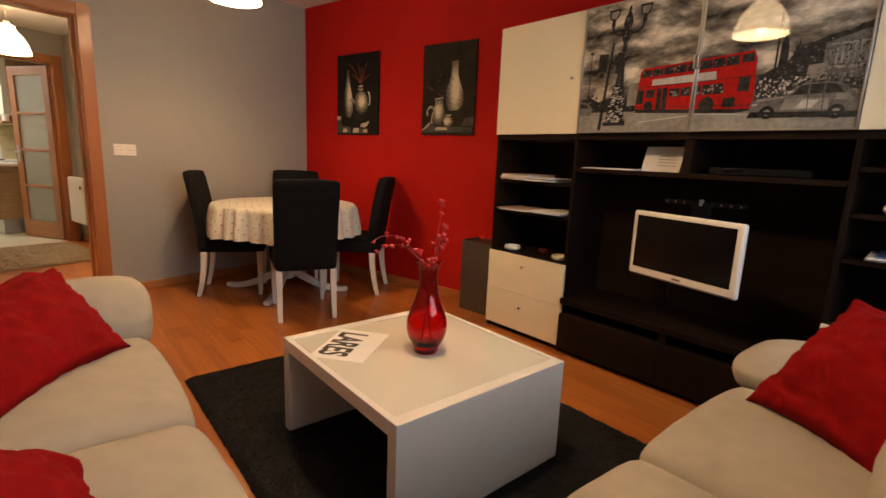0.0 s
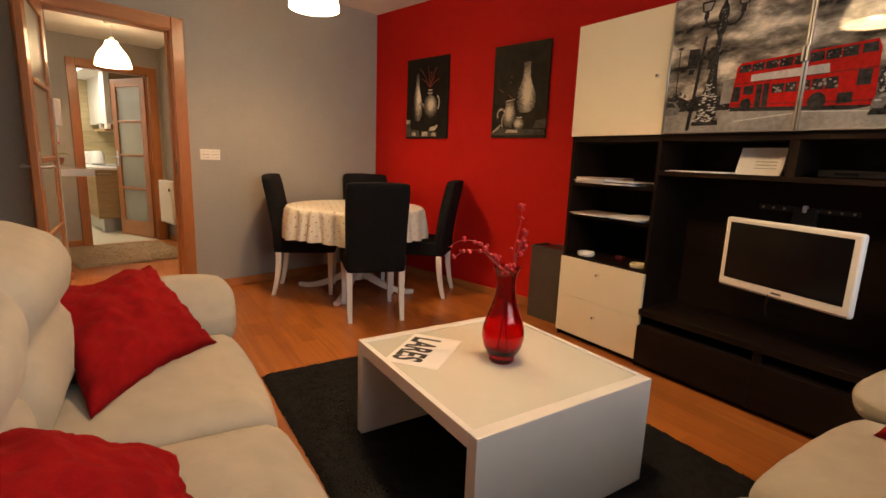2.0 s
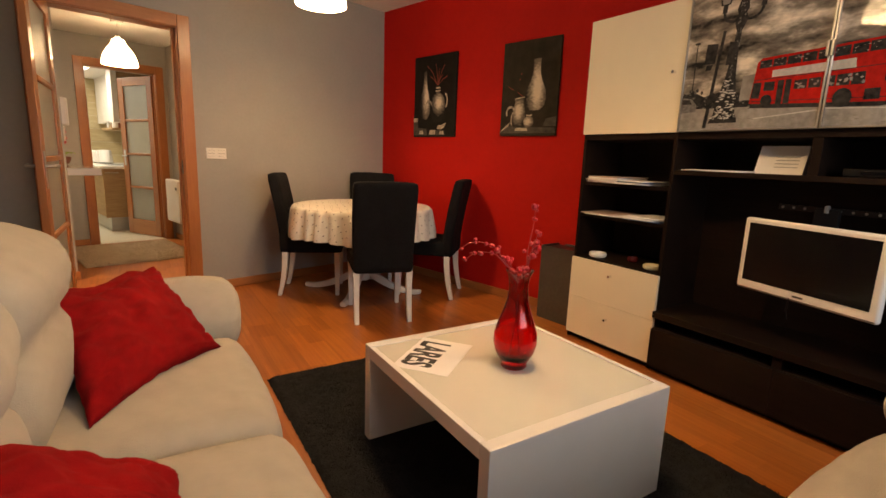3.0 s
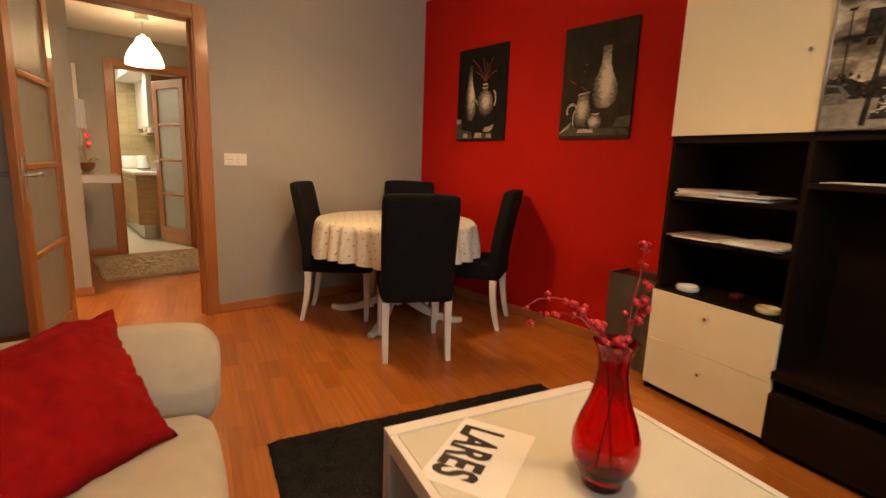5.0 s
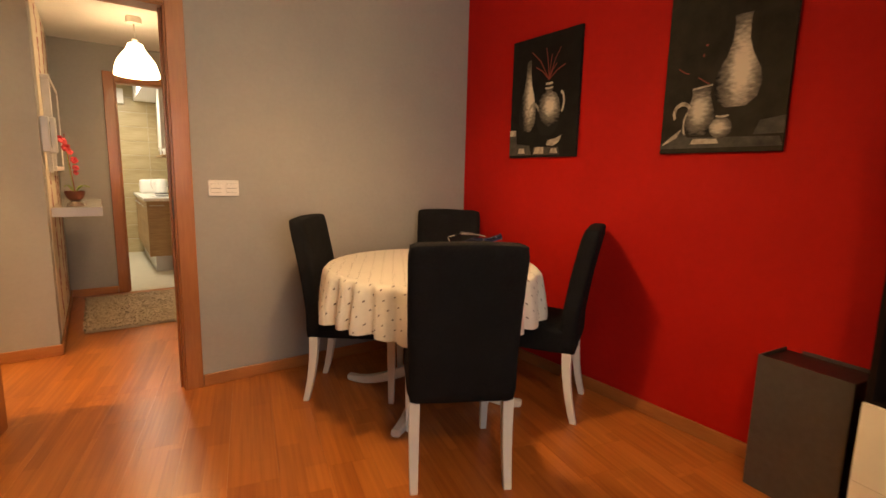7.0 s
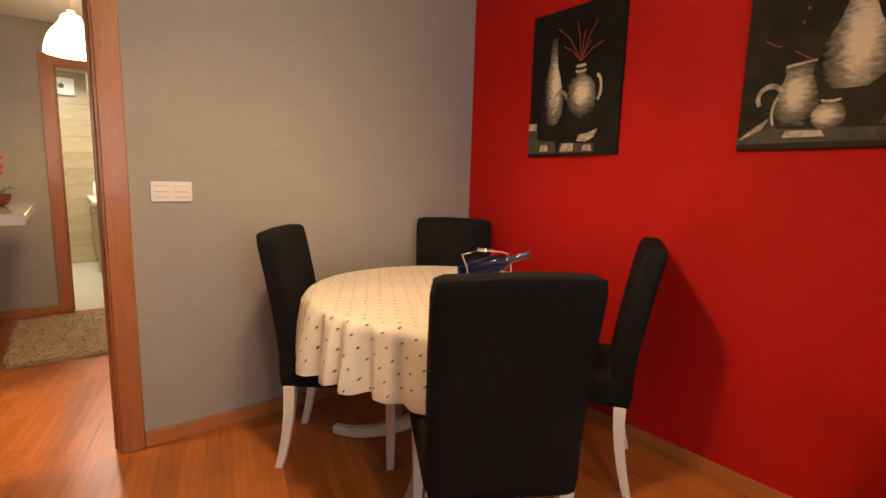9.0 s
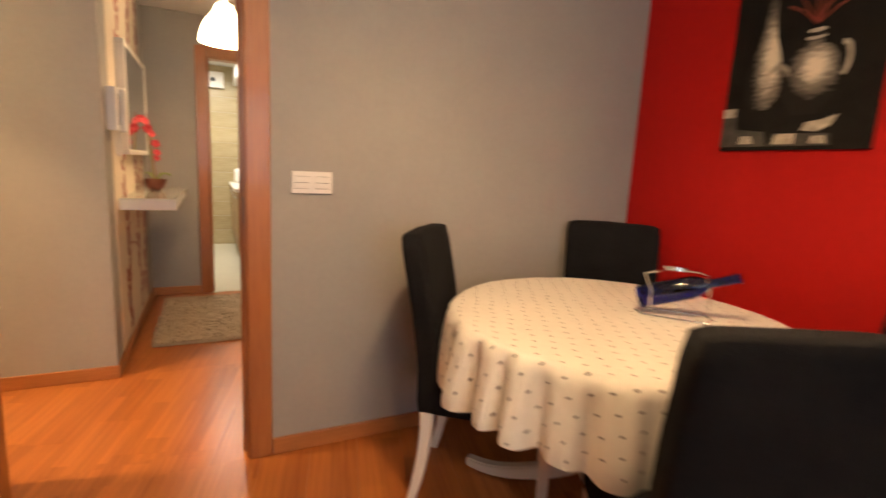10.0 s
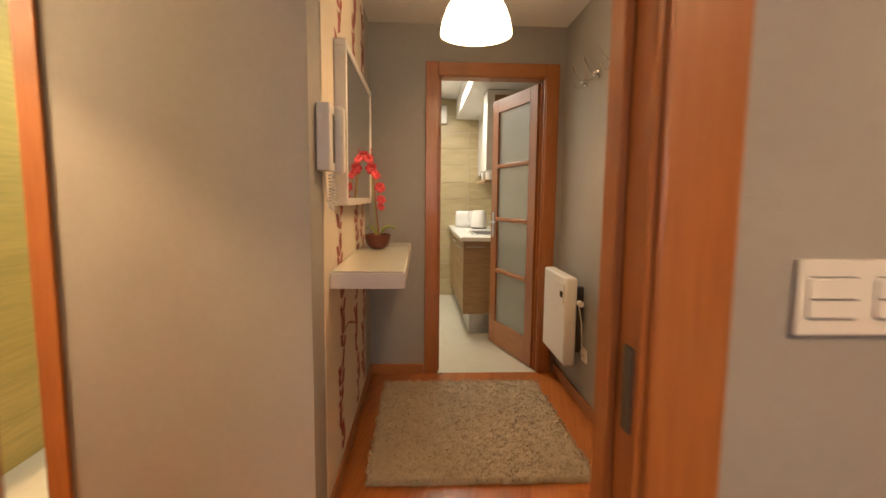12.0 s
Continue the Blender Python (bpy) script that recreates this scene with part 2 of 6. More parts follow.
M_BRUSHD = material("painted_clay_grey", (0.12, 0.11, 0.09), 0.6, scale=26, second=(0.03, 0.028, 0.024), bump=0.4, bump_scale=120, spec=0.15)
M_BRUSHR = material("painted_red_twig", (0.22, 0.03, 0.012), 0.6, scale=40)

# ---- mesh helpers ----


def mesh_object(name, bm, mat, smooth=None):
    me = bpy.data.meshes.new(name)
    bmesh.ops.recalc_face_normals(bm, faces=bm.faces)
    bm.to_mesh(me)
    bm.free()
    me.materials.append(mat)
    if smooth is not None:
        me.shade_smooth()
        if smooth < 180:
            me.set_sharp_from_angle(angle=radians(smooth))
            if len(me.polygons) < 200:
                for f in me.polygons:
                    if max(abs(c) for c in f.normal) > 0.9999:
                        f.use_smooth = False
    return new(name, me)


def part(name, bm, mat, parent, label="", smooth=40):
    ob = mesh_object(name, bm, mat, smooth)
    ob.parent = parent
    if label:
        ob["label"] = label
    return ob


def thing(name, m, label, category, group=""):
    ob = new(name)
    ob.empty_display_size = 0.1
    ob.matrix_world = m
    return tagged(ob, label, category, group)


def structure(name, bm, mat, label, category="", smooth=None):
    return tagged(mesh_object(name, bm, mat, smooth), label, category or name.split("_")[0], "", "structure")


def box(x0, x1, y0, y1, z0, z1, bevel=0.0, seg=2, bm=None):
    bm = bm or bmesh.new()
    r = bmesh.ops.create_cube(bm, size=1.0)
    bmesh.ops.transform(bm, matrix=Matrix.LocRotScale(((x0 + x1) / 2, (y0 + y1) / 2, (z0 + z1) / 2), None, (abs(x1 - x0), abs(y1 - y0), abs(z1 - z0))), verts=r["verts"])
    if bevel:
        es = list({e for v in r["verts"] for e in v.link_edges})
        bmesh.ops.bevel(bm, geom=es, offset=bevel, segments=seg, profile=0.5, affect="EDGES")
    return bm


def turned(profile, seg=40, close=False):
    """A surface of revolution from (radius, height) pairs."""
    bm = bmesh.new()
    rings = []
    for r, z in profile:
        if r < 1e-5:
            rings.append([bm.verts.new((0, 0, z))])
        else:
            rings.append([bm.verts.new((r * math.cos(2 * math.pi * i / seg), r * math.sin(2 * math.pi * i / seg), z)) for i in range(seg)])
    for a, b in zip(rings, rings[1:]):
        for i in range(seg):
            j = (i + 1) % seg
            q = [a[i % len(a)], a[j % len(a)], b[j % len(b)], b[i % len(b)]]
            q = list(dict.fromkeys(q))
            if len(q) > 2:
                bm.faces.new(q)
    return bm


def tube(points, radius, seg=8, bm=None, taper=1.0):
    bm = bm or bmesh.new()
    pts = [Vector(p) for p in points]
    rings = []
    for i, p in enumerate(pts):
        d = (pts[min(i + 1, len(pts) - 1)] - pts[max(i - 1, 0)]).normalized()
        s = d.orthogonal().normalized() if not rings else (side - d * side.dot(d)).normalized()
        side = s
        u = d.cross(s)
        r = radius * (1 + (taper - 1) * i / max(1, len(pts) - 1))
        rings.append([bm.verts.new(p + r * (math.cos(2 * math.pi * k / seg) * s + math.sin(2 * math.pi * k / seg) * u)) for k in range(seg)])
    for a, b in zip(rings, rings[1:]):
        for k in range(seg):
            bm.faces.new((a[k], a[(k + 1) % seg], b[(k + 1) % seg], b[k]))
    bm.faces.new(rings[0][::-1])
    bm.faces.new(rings[-1])
    return bm


def sweep(sections):
    """Joins square or round sections (lists of equal length) into one solid."""
    bm = bmesh.new()
    rings = [[bm.verts.new(p) for p in s] for s in sections]
    n = len(rings[0])
    for a, b in zip(rings, rings[1:]):
        for k in range(n):
            bm.faces.new((a[k], a[(k + 1) % n], b[(k + 1) % n], b[k]))
    bm.faces.new(rings[0][::-1])
    bm.faces.new(rings[-1])
    return bm


def rect(cx, cy, w, d, z):
    return [(cx - w / 2, cy - d / 2, z), (cx + w / 2, cy - d / 2, z), (cx + w / 2, cy + d / 2, z), (cx - w / 2, cy + d / 2, z)]


def soft_box(sx, sy, sz, r, puff=0.0, wrinkle=0.004, cuts=14, seed=0, puff_front=0.0):
    """A stuffed block: rounded edges, swelling faces and slight folds; centred on the origin."""
    bm = bmesh.new()
    bmesh.ops.create_cube(bm, size=2.0)
    bmesh.ops.subdivide_edges(bm, edges=bm.edges[:], cuts=cuts, use_grid_fill=True)
    h = Vector((sx / 2, sy / 2, sz / 2))
    for v in bm.verts:
        n = v.co.copy()
        p = Vector((n.x * h.x, n.y * h.y, n.z * h.z))
        inner = Vector([max(-(h[i] - r), min(h[i] - r, p[i])) for i in range(3)])
        d = p - inner
        if d.length > 1e-6:
            p = inner + d.normalized() * r
        p.z += puff * (1 - n.x ** 2) * (1 - n.y ** 2) * (1 if n.z > 0 else 0) * max(0, n.z)
        p.x += puff_front * (1 - n.y ** 2) * (1 - n.z ** 2) * max(0, n.x)
        w = noise.noise(Vector((p.x * 6 + seed, p.y * 6, p.z * 6))) + 0.5 * noise.noise(Vector((p.x * 17, p.y * 17 + seed, p.z * 17)))
        v.co = p + n.normalized() * w * wrinkle
    return bm


def pillow_mesh(side, thick, seed=0, under=0, lean=0.0):
    """A square scatter cushion with pulled-out corners and creases, standing on its edge in x-z."""
    bm = bmesh.new()
    n = 34
    grid = {}
    for s in (1, -1):
        for i in range(n + 1):
            for j in range(n + 1):
                a, b = 2 * i / n - 1, 2 * j / n - 1
                rim = i in (0, n) or j in (0, n)
                if s == -1 and rim:
                    grid[s, i, j] = grid[1, i, j]
                    continue
                pull = 0.12
                x = a * (1 - pull * (1 - b * b))
                z = b * (1 - pull * (1 - a * a))
                t = ((1 - a * a) * (1 - b * b)) ** 0.42
                y = s * thick / 2 * t * (0.4 if s == under else 1.0)
                fold = noise.noise(Vector((a * 1.6 + b * 4.5 + seed, (a - b) * 1.4, 7 + s)))
                y -= s * 0.030 * max(0.0, 0.28 - abs(fold)) / 0.28 * (0.15 + min(1.0, (abs(a) ** 3 + abs(b) ** 3) * 0.8)) * t ** 0.5
                y += (0.020 * noise.noise(Vector((a * 2.3 + seed, b * 2.3, s * 3))) + 0.010 * noise.noise(Vector((a * 5 + b * 3 + seed, b * 5, s * 3)))) * (0.4 + t)
                x += 0.012 * noise.noise(Vector((a * 3, b * 3 + seed, 9))) + 0.022 * noise.noise(Vector((a * 2, b * 7 + seed, 5)))
                z += 0.016 * noise.noise(Vector((b * 4, a * 3 + seed, 4))) + 0.022 * noise.noise(Vector((b * 2, a * 7 + seed, 6)))
                grid[s, i, j] = bm.verts.new(((x + lean * z) * side / 2, y, z * math.sqrt(1 - lean * lean) * side / 2))
    for s in (1, -1):
        for i in range(n):
            for j in range(n):
                bm.faces.new((grid[s, i, j], grid[s, i + 1, j], grid[s, i + 1, j + 1], grid[s, i, j + 1]))
    return bm


def flat(points, y, bm=None):
    """A flat outline in the x-z plane at depth y."""
    bm = bm or bmesh.new()
    bm.faces.new([bm.verts.new((x, y, z)) for x, z in points])
    return bm


def disc(cx, cz, rx, rz, n=20):
    return [(cx + rx * math.cos(2 * math.pi * i / n), cz + rz * math.sin(2 * math.pi * i / n)) for i in range(n)]


def mirrored_profile(cx, pairs):
    """A symmetric outline about x = cx from (half width, height) pairs."""
    return [(cx - w, z) for w, z in pairs] + [(cx + w, z) for w, z in reversed(pairs)]


# ---- the rooms ----
CEIL, HCEIL = 2.54, 2.33
DOOR_L, DOOR_R, DOOR_H = 0.75, 1.58, 2.02
structure("ground", box(-30, 30, -30, 30, -0.30, -0.06), M_GROUND, "grey ground under the flat", "ground")
floor = structure("floor", box(-0.95, 3.6, -0.95, 7.72, -0.06, -0.012), M_WOODH, "orange-brown laminate plank floor", "floor")
# living room walls
structure("wall_red", box(3.485, 3.62, -0.95, 5.12, 0, CEIL), M_RED, "matt red painted living room wall", "wall")
bm = box(-0.95, DOOR_L, 5.0, 5.12, 0, CEIL)
box(DOOR_R, 3.485, 5.0, 5.12, 0, CEIL, bm=bm)
box(DOOR_L, DOOR_R, 5.0, 5.12, DOOR_H, CEIL, bm=bm)
structure("wall_grey", bm, M_GREY, "grey painted wall with the hall doorway", "wall")
structure("wall_west", box(-1.07, -0.95, -0.95, 5.12, 0, CEIL), M_GREY, "plain grey living room wall", "wall")
bm = box(-1.07, 0.2, -1.07, -0.95, 0, CEIL)
box(2.4, 3.62, -1.07, -0.95, 0, CEIL, bm=bm)
box(0.2, 2.4, -1.07, -0.95, 0, 0.85, bm=bm)
box(0.2, 2.4, -1.07, -0.95, 2.15, CEIL, bm=bm)
structure("wall_window", bm, M_GREY, "grey wall with the window", "wall")
structure("ceiling", box(-1.07, 3.62, -1.07, 5.12, CEIL, CEIL + 0.12), M_CEIL, "white painted living room ceiling", "ceiling")
# hall walls
structure("ceiling_hall", box(-1.6, 2.43, 5.12, 7.84, HCEIL, HCEIL + 0.2), M_CEIL, "white painted hall ceiling", "ceiling")
bm = box(0.155, 0.98, 6.0, 6.1, 0, HCEIL)
box(-1.6, -0.45, 6.0, 6.1, 0, HCEIL, bm=bm)
box(-0.45, 0.155, 6.0, 6.1, DOOR_H, HCEIL, bm=bm)
structure("wall_hall_front", bm, M_GREY, "grey hall wall with the bathroom doorway", "wall")
structure("wall_hall_left", box(0.86, 0.98, 6.1, 7.72, 0, HCEIL), M_GREY, "grey hall wall behind the shelf", "wall")
structure("wall_hall_right", box(2.275, 2.43, 5.12, 7.84, 0, HCEIL), M_GREY, "grey hall wall with coat hooks", "wall")
structure("wall_hall_end", box(-1.72, -1.6, 5.12, 7.84, 0, HCEIL), M_GREY, "plain grey end wall of the hall", "wall")
KL, KR = 1.425, 2.16
bm = box(0.86, KL, 7.72, 7.82, 0, HCEIL)
box(KR, 2.275, 7.72, 7.82, 0, HCEIL, bm=bm)
box(KL, KR, 7.72, 7.82, DOOR_H, HCEIL, bm=bm)
structure("wall_kitchen_door", bm, M_GREY, "grey hall wall with the kitchen doorway", "wall")
structure("floor_hall", box(-1.6, -0.95, 5.12, 6.0, -0.06, 0.0), M_PLANK, "laminate floor at the hall end", "floor")
# kitchen and bathroom shells
structure("floor_kitchen", box(0.7, 2.6, 7.722, 10.6, -0.06, 0.0), M_TILEF, "cream tiled kitchen floor", "floor")
wall_kf = structure("wall_kitchen_far", box(0.7, 2.6, 10.42, 10.54, 0, 2.45), M_TILEF, "kitchen end wall with striped beige tiles", "wall")
wall_kr = structure("wall_kitchen_right", box(2.50, 2.62, 7.84, 10.42, 0, 2.45), M_TILEF, "kitchen wall with striped beige tiles", "wall")
structure("wall_kitchen_left", box(0.58, 0.7, 7.82, 10.42, 0, 2.45), M_CEIL, "white kitchen wall", "wall")
bm = box(0.58, 2.62, 7.82, 10.54, 2.40, 2.5)
box(1.75, 2.5, 8.0, 10.42, 2.16, 2.40, bm=bm)
structure("ceiling_kitchen", bm, M_CEIL, "white kitchen ceiling with a boxed beam", "ceiling")
structure("floor_bathroom", box(-1.6, 0.86, 6.1, 8.0, -0.06, 0.0), M_TILEF, "pale tiled bathroom floor", "floor")
structure("wall_bathroom", box(-1.6, 0.86, 7.9, 8.0, 0, 2.33), M_BATHW, "yellow-beige tiled bathroom wall", "wall")
structure("wall_bathroom_side", box(-0.60, -0.48, 6.1, 7.9, 0, 2.33), M_BATHW, "yellow-beige tiled bathroom side wall", "wall")
structure("ceiling_bathroom", box(-1.6, 0.86, 6.1, 8.0, HCEIL, HCEIL + 0.1), M_CEIL, "white bathroom ceiling", "ceiling")

# window behind the camera
win = tagged(new("window_1"), "white framed living room window", "window", "", "structure")
bm = bmesh.new()
for a in ((0.2, 0.27, 0.85, 2.15), (2.33, 2.4, 0.85, 2.15), (1.265, 1.335, 0.92, 2.08), (0.27, 2.33, 0.85, 0.92), (0.27, 2.33, 2.08, 2.15)):
    box(a[0], a[1], -1.05, -0.99, a[2], a[3], 0.004, 1, bm)
part("window_frame", bm, M_WHITE, win)
for x0, x1 in ((0.27, 1.265), (1.335, 2.33)):
    pane = part("pane", box(x0, x1, -1.026, -1.02, 0.92, 2.08), M_CLEAR, win, smooth=None)
    pane.visible_shadow = False
part("window_sill", box(0.14, 2.46, -0.99, -0.88, 0.82, 0.85, 0.005), M_WHITE, win)


def casing(name, x0, x1, h, y, depth, width=0.085, lining=0.02):
    """Wooden door frame: lining in the wall and flat casings on both faces."""
    fr = tagged(new(name), "orange-brown wooden door frame", "door frame", "", "structure")
    for s, xa, xb in ((0, x0, x0 + lining), (1, x1 - lining, x1)):
        part("jamb", box(xa, xb, y - 0.004, y + depth + 0.004, 0, h, 0.002, 1), M_WOOD, fr)
    part("head", box(x0 + lining, x1 - lining, y - 0.004, y + depth + 0.004, h - lining, h, 0.002, 1), M_WOODH, fr)
    for ya, yb in ((y - 0.016, y), (y + depth, y + depth + 0.016)):
        part("casing", box(x0 - width + 0.012, x0 + 0.012, ya, yb, 0, h + width - 0.012, 0.004), M_WOOD, fr)
        part("casing", box(x1 - 0.012, x1 + width - 0.012, ya, yb, 0, h + width - 0.012, 0.004), M_WOOD, fr)
        part("casing", box(x0 + 0.0125, x1 - 0.0125, ya, yb, h - 0.012, h + width - 0.012, 0.004), M_WOODH, fr)
    for xa, xb in ((x0 + lining, x0 + lining + 0.012), (x1 - lining - 0.012, x1 - lining)):
        part("stop", box(xa, xb, y + depth * 0.42, y + depth * 0.62, 0, h - lining, 0.002, 1), M_WOOD, fr)
    return fr


f1 = casing("door_frame_1", DOOR_L, DOOR_R, DOOR_H, 5.0, 0.12)
part("strike_plate", box(DOOR_R - 0.024, DOOR_R - 0.0195, 5.008, 5.030, 0.95, 1.05, 0.001, 1), M_BINMET, f1, "dull metal strike plate")
casing("door_frame_2", KL, KR, DOOR_H, 7.72, 0.10)
casing("door_frame_3", -0.45, 0.155, DOOR_H, 6.0, 0.10, width=0.07)


def glazed_door(name, m, width, height, label):
    """A wooden leaf with four frosted panes, hinged on its local z axis and reaching along +x."""
    d = tagged(new(name), label, "door", "", "structure")
    d.matrix_world = m
    t, st, top, bot = 0.035, 0.105, 0.10, 0.205
    part("stile", box(0, st, -t / 2, t / 2, 0.008, height, 0.003), M_WOOD, d)
    part("stile", box(width - st, width, -t / 2, t / 2, 0.008, height, 0.003), M_WOOD, d)
    part("rail", box(st, width - st, -t / 2, t / 2, height - top, height, 0.003), M_WOODH, d)
    part("rail", box(st, width - st, -t / 2, t / 2, 0.008, bot, 0.003), M_WOODH, d)
    lo, hi = bot, height - top
    step = (hi - lo) / 4
    for i in range(1, 4):
        part("glazing_bar", box(st, width - st, -t / 2 - 0.004, t / 2 + 0.004, lo + i * step - 0.016, lo + i * step + 0.016, 0.008, 3), M_WOODH, d)
    for i in range(4):
        part("pane", box(st - 0.004, width - st + 0.004, -0.004, 0.004, lo + i * step, lo + (i + 1) * step), M_FROST, d, "frosted glass pane", None)
    for s in (1, -1):
        hd = part("handle", tube([(width - 0.05, s * t / 2, 1.02), (width - 0.05, s * 0.055, 1.02), (width - 0.065, s * 0.062, 1.02), (width - 0.11, s * 0.062, 1.024), (width - 0.165, s * 0.060, 1.018)], 0.009, 10), M_STEEL, d, "steel lever handle", 60)
        part("plate", box(width - 0.068, width - 0.032, s * t / 2, s * (t / 2 + 0.004), 0.90, 1.10, 0.0015, 1), M_STEEL, hd)
    for z in (0.25, 1.0, 1.75):
        part("hinge", tube([(0, -t / 2 - 0.004, z - 0.05), (0, -t / 2 - 0.004, z + 0.05)], 0.007, 8), M_STEEL, d)
    return d


glazed_door("door_1", pose(0.815, 4.985, 0, 0, 0, -104), 0.75, 2.005, "open wooden hall door with four frosted panes")
glazed_door("door_2", pose(2.13, 7.80, 0, 0, 0, 107), 0.70, 1.99, "half-open wooden kitchen door with frosted panes")


def skirting(name, x0, x1, y0, y1):
    return structure(name, box(x0, x1, y0, y1, 0.0, 0.07, 0.004, 2), M_WOODH, "orange-brown wooden skirting board", "baseboard", 40)


skirting("baseboard_1", DOOR_R + 0.075, 3.471, 4.986, 5.0)
skirting("baseboard_2", 3.471, 3.485, -0.95, 5.0)
skirting("baseboard_3", -0.95, DOOR_L - 0.075, 4.986, 5.0)
skirting("baseboard_4", 0.205, 0.994, 5.986, 6.0)
skirting("baseboard_5", 0.98, 0.994, 6.0, 7.706)
skirting("baseboard_6", 0.98, KL - 0.075, 7.706, 7.72)
skirting("baseboard_7", 2.261, 2.275, 5.14, 7.72)
skirting("baseboard_8", -0.95, -0.936, -0.95, 4.986)

# ---- furniture group by the sofas ----
GROUP = pose(1.644, 1.9535, 0, 0, 0, -13.5)


def g(u, v, z=0.0, turn=0.0):
    return GROUP @ pose(u, v, z, 0, 0, turn)


# black shag rug
rug = thing("rug", g(0, 0), "black shag rug under the coffee table", "rug")
bm = bmesh.new()
nx, ny = 70, 104
U0, U1, V0, V1 = -0.60, 0.78, -0.93, 1.11
grid = []
for i in range(nx + 1):
    row = []
    for j in range(ny + 1):
        u, v = U0 + (U1 - U0) * i / nx, V0 + (V1 - V0) * j / ny
        e = min(i, nx - i, j, ny - j)
        k = 0.009 * noise.noise(Vector((u * 60, v * 60, 0))) if e < 2 else 0
        z = (0.004 if e == 0 else 0.022) + (0.006 * noise.noise(Vector((u * 45, v * 45, 2))) if e else 0)
        row.append(bm.verts.new((u + k, v + k, z)))
    grid.append(row)
for i in range(nx):
    for j in range(ny):
        bm.faces.new((grid[i][j], grid[i + 1][j], grid[i + 1][j + 1], grid[i][j + 1]))
part("surface", bm, M_RUG, rug, smooth=180)
part("backing", box(U0 + 0.01, U1 - 0.01, V0 + 0.01, V1 - 0.01, 0.0, 0.005), M_BLACK, rug, smooth=None)

# coffee table: two full-width side panels, a deep top and an inset glass sheet
table = thing("coffee_table", g(0.010, -0.008, 0.022), "white lacquered coffee table with inset glass top", "coffee table")
TW, TL, TH = 0.38, 0.402, 0.394
part("side_panel", box(-TW, TW, -TL, -TL + 0.045, 0, TH, 0.003), M_WHITE, table)
part("side_panel", box(-TW, TW, TL - 0.045, TL, 0, TH, 0.003), M_WHITE, table)
part("apron", box(-TW, -TW + 0.022, -TL + 0.0455, TL - 0.0455, TH - 0.05, TH - 0.0005, 0.002), M_WHITE, table)
part("apron", box(TW - 0.022, TW, -TL + 0.0455, TL - 0.0455, TH - 0.05, TH - 0.0005, 0.002), M_WHITE, table)
part("tabletop", box(-TW + 0.0225, TW - 0.0225, -TL + 0.0455, TL - 0.0455, TH - 0.045, TH - 0.012, 0.001, 1), M_WHITE, table)
part("glass_sheet", box(-TW + 0.024, TW - 0.024, -TL + 0.047, TL - 0.047, TH - 0.0118, TH - 0.003, 0.001, 1), M_GLASSTOP, table, "pale glass sheet")

# red glass vase with berry twigs
VZ = 0.022 + TH - 0.003
vase = thing("vase", pose(1.658, 1.916, VZ), "tall red glass vase with berry twigs", "vase")
out = [(0.0, 0.0), (0.040, 0.0), (0.045, 0.006), (0.043, 0.016), (0.052, 0.030), (0.066, 0.055), (0.073, 0.085), (0.071, 0.115), (0.060, 0.150), (0.046, 0.185), (0.036, 0.220), (0.032, 0.250), (0.032, 0.275), (0.037, 0.300), (0.047, 0.318)]
inn = [(0.0445, 0.3185), (0.034, 0.300), (0.0285, 0.275), (0.0285, 0.250), (0.0325, 0.220), (0.0425, 0.185), (0.0565, 0.150), (0.0675, 0.115), (0.0695, 0.085), (0.062, 0.055), (0.047, 0.034), (0.0, 0.026)]
out, inn = [[(r * 1.07, z * 1.12) for r, z in pts] for pts in (out, inn)]
part("body", turned(out + inn, 48), M_REDGLASS, vase, smooth=60)
random.seed(4)
for tip, arch in (((-0.155, 0.145, 0.425), 0.06), ((-0.14, 0.135, 0.385), 0.05), ((-0.05, 0.06, 0.40), 0.02), ((0.030, -0.026, 0.58), 0.0), ((0.045, -0.035, 0.50), 0.0), ((0.06, -0.03, 0.43), 0.01)):
    side_ = Vector((tip[0], tip[1], 0)).normalized()
    foot = Vector((-0.02 * side_.x, -0.02 * side_.y, 0.035))
    neck = Vector((0.020 * side_.x, 0.020 * side_.y, 0.345))
    pts = [tuple(foot), tuple(foot.lerp(neck, 0.6)), tuple(neck)]
    for q in range(1, 7):
        f = q / 6
        p = neck.lerp(Vector(tip), f)
        pts.append((p.x + 0.006 * math.sin(5 * q + tip[0] * 40), p.y, p.z + arch * math.sin(math.pi * f) + 0.004 * math.sin(4 * q)))
    tw = part("twig", tube(pts, 0.0022, 6, taper=0.5), M_TWIG, vase)
    for b in range(8):
        f = random.uniform(0.3, 1.0)
        i = min(len(pts) - 2, 2 + int(f * (len(pts) - 3)))
        p = Vector(pts[i]).lerp(Vector(pts[i + 1]), random.random())
        bb = bmesh.new()
        bmesh.ops.create_icosphere(bb, subdivisions=2, radius=random.choice((0.005, 0.007, 0.0075, 0.011)), matrix=Matrix.Translation(p + Vector((random.uniform(-.01, .01), random.uniform(-.01, .01), random.uniform(-.006, .01)))))
        part("berry", bb, M_BERRY, tw, smooth=180)

for b in range(11):
    a = random.uniform(0, 6.283)
    r = random.uniform(0.008, 0.034)
    bb = bmesh.new()
    bmesh.ops.create_icosphere(bb, subdivisions=2, radius=random.choice((0.006, 0.008, 0.010)), matrix=Matrix.Translation((r * math.cos(a), r * math.sin(a), random.uniform(0.335, 0.362))))
    part("berry", bb, M_BERRY, tw, smooth=180)

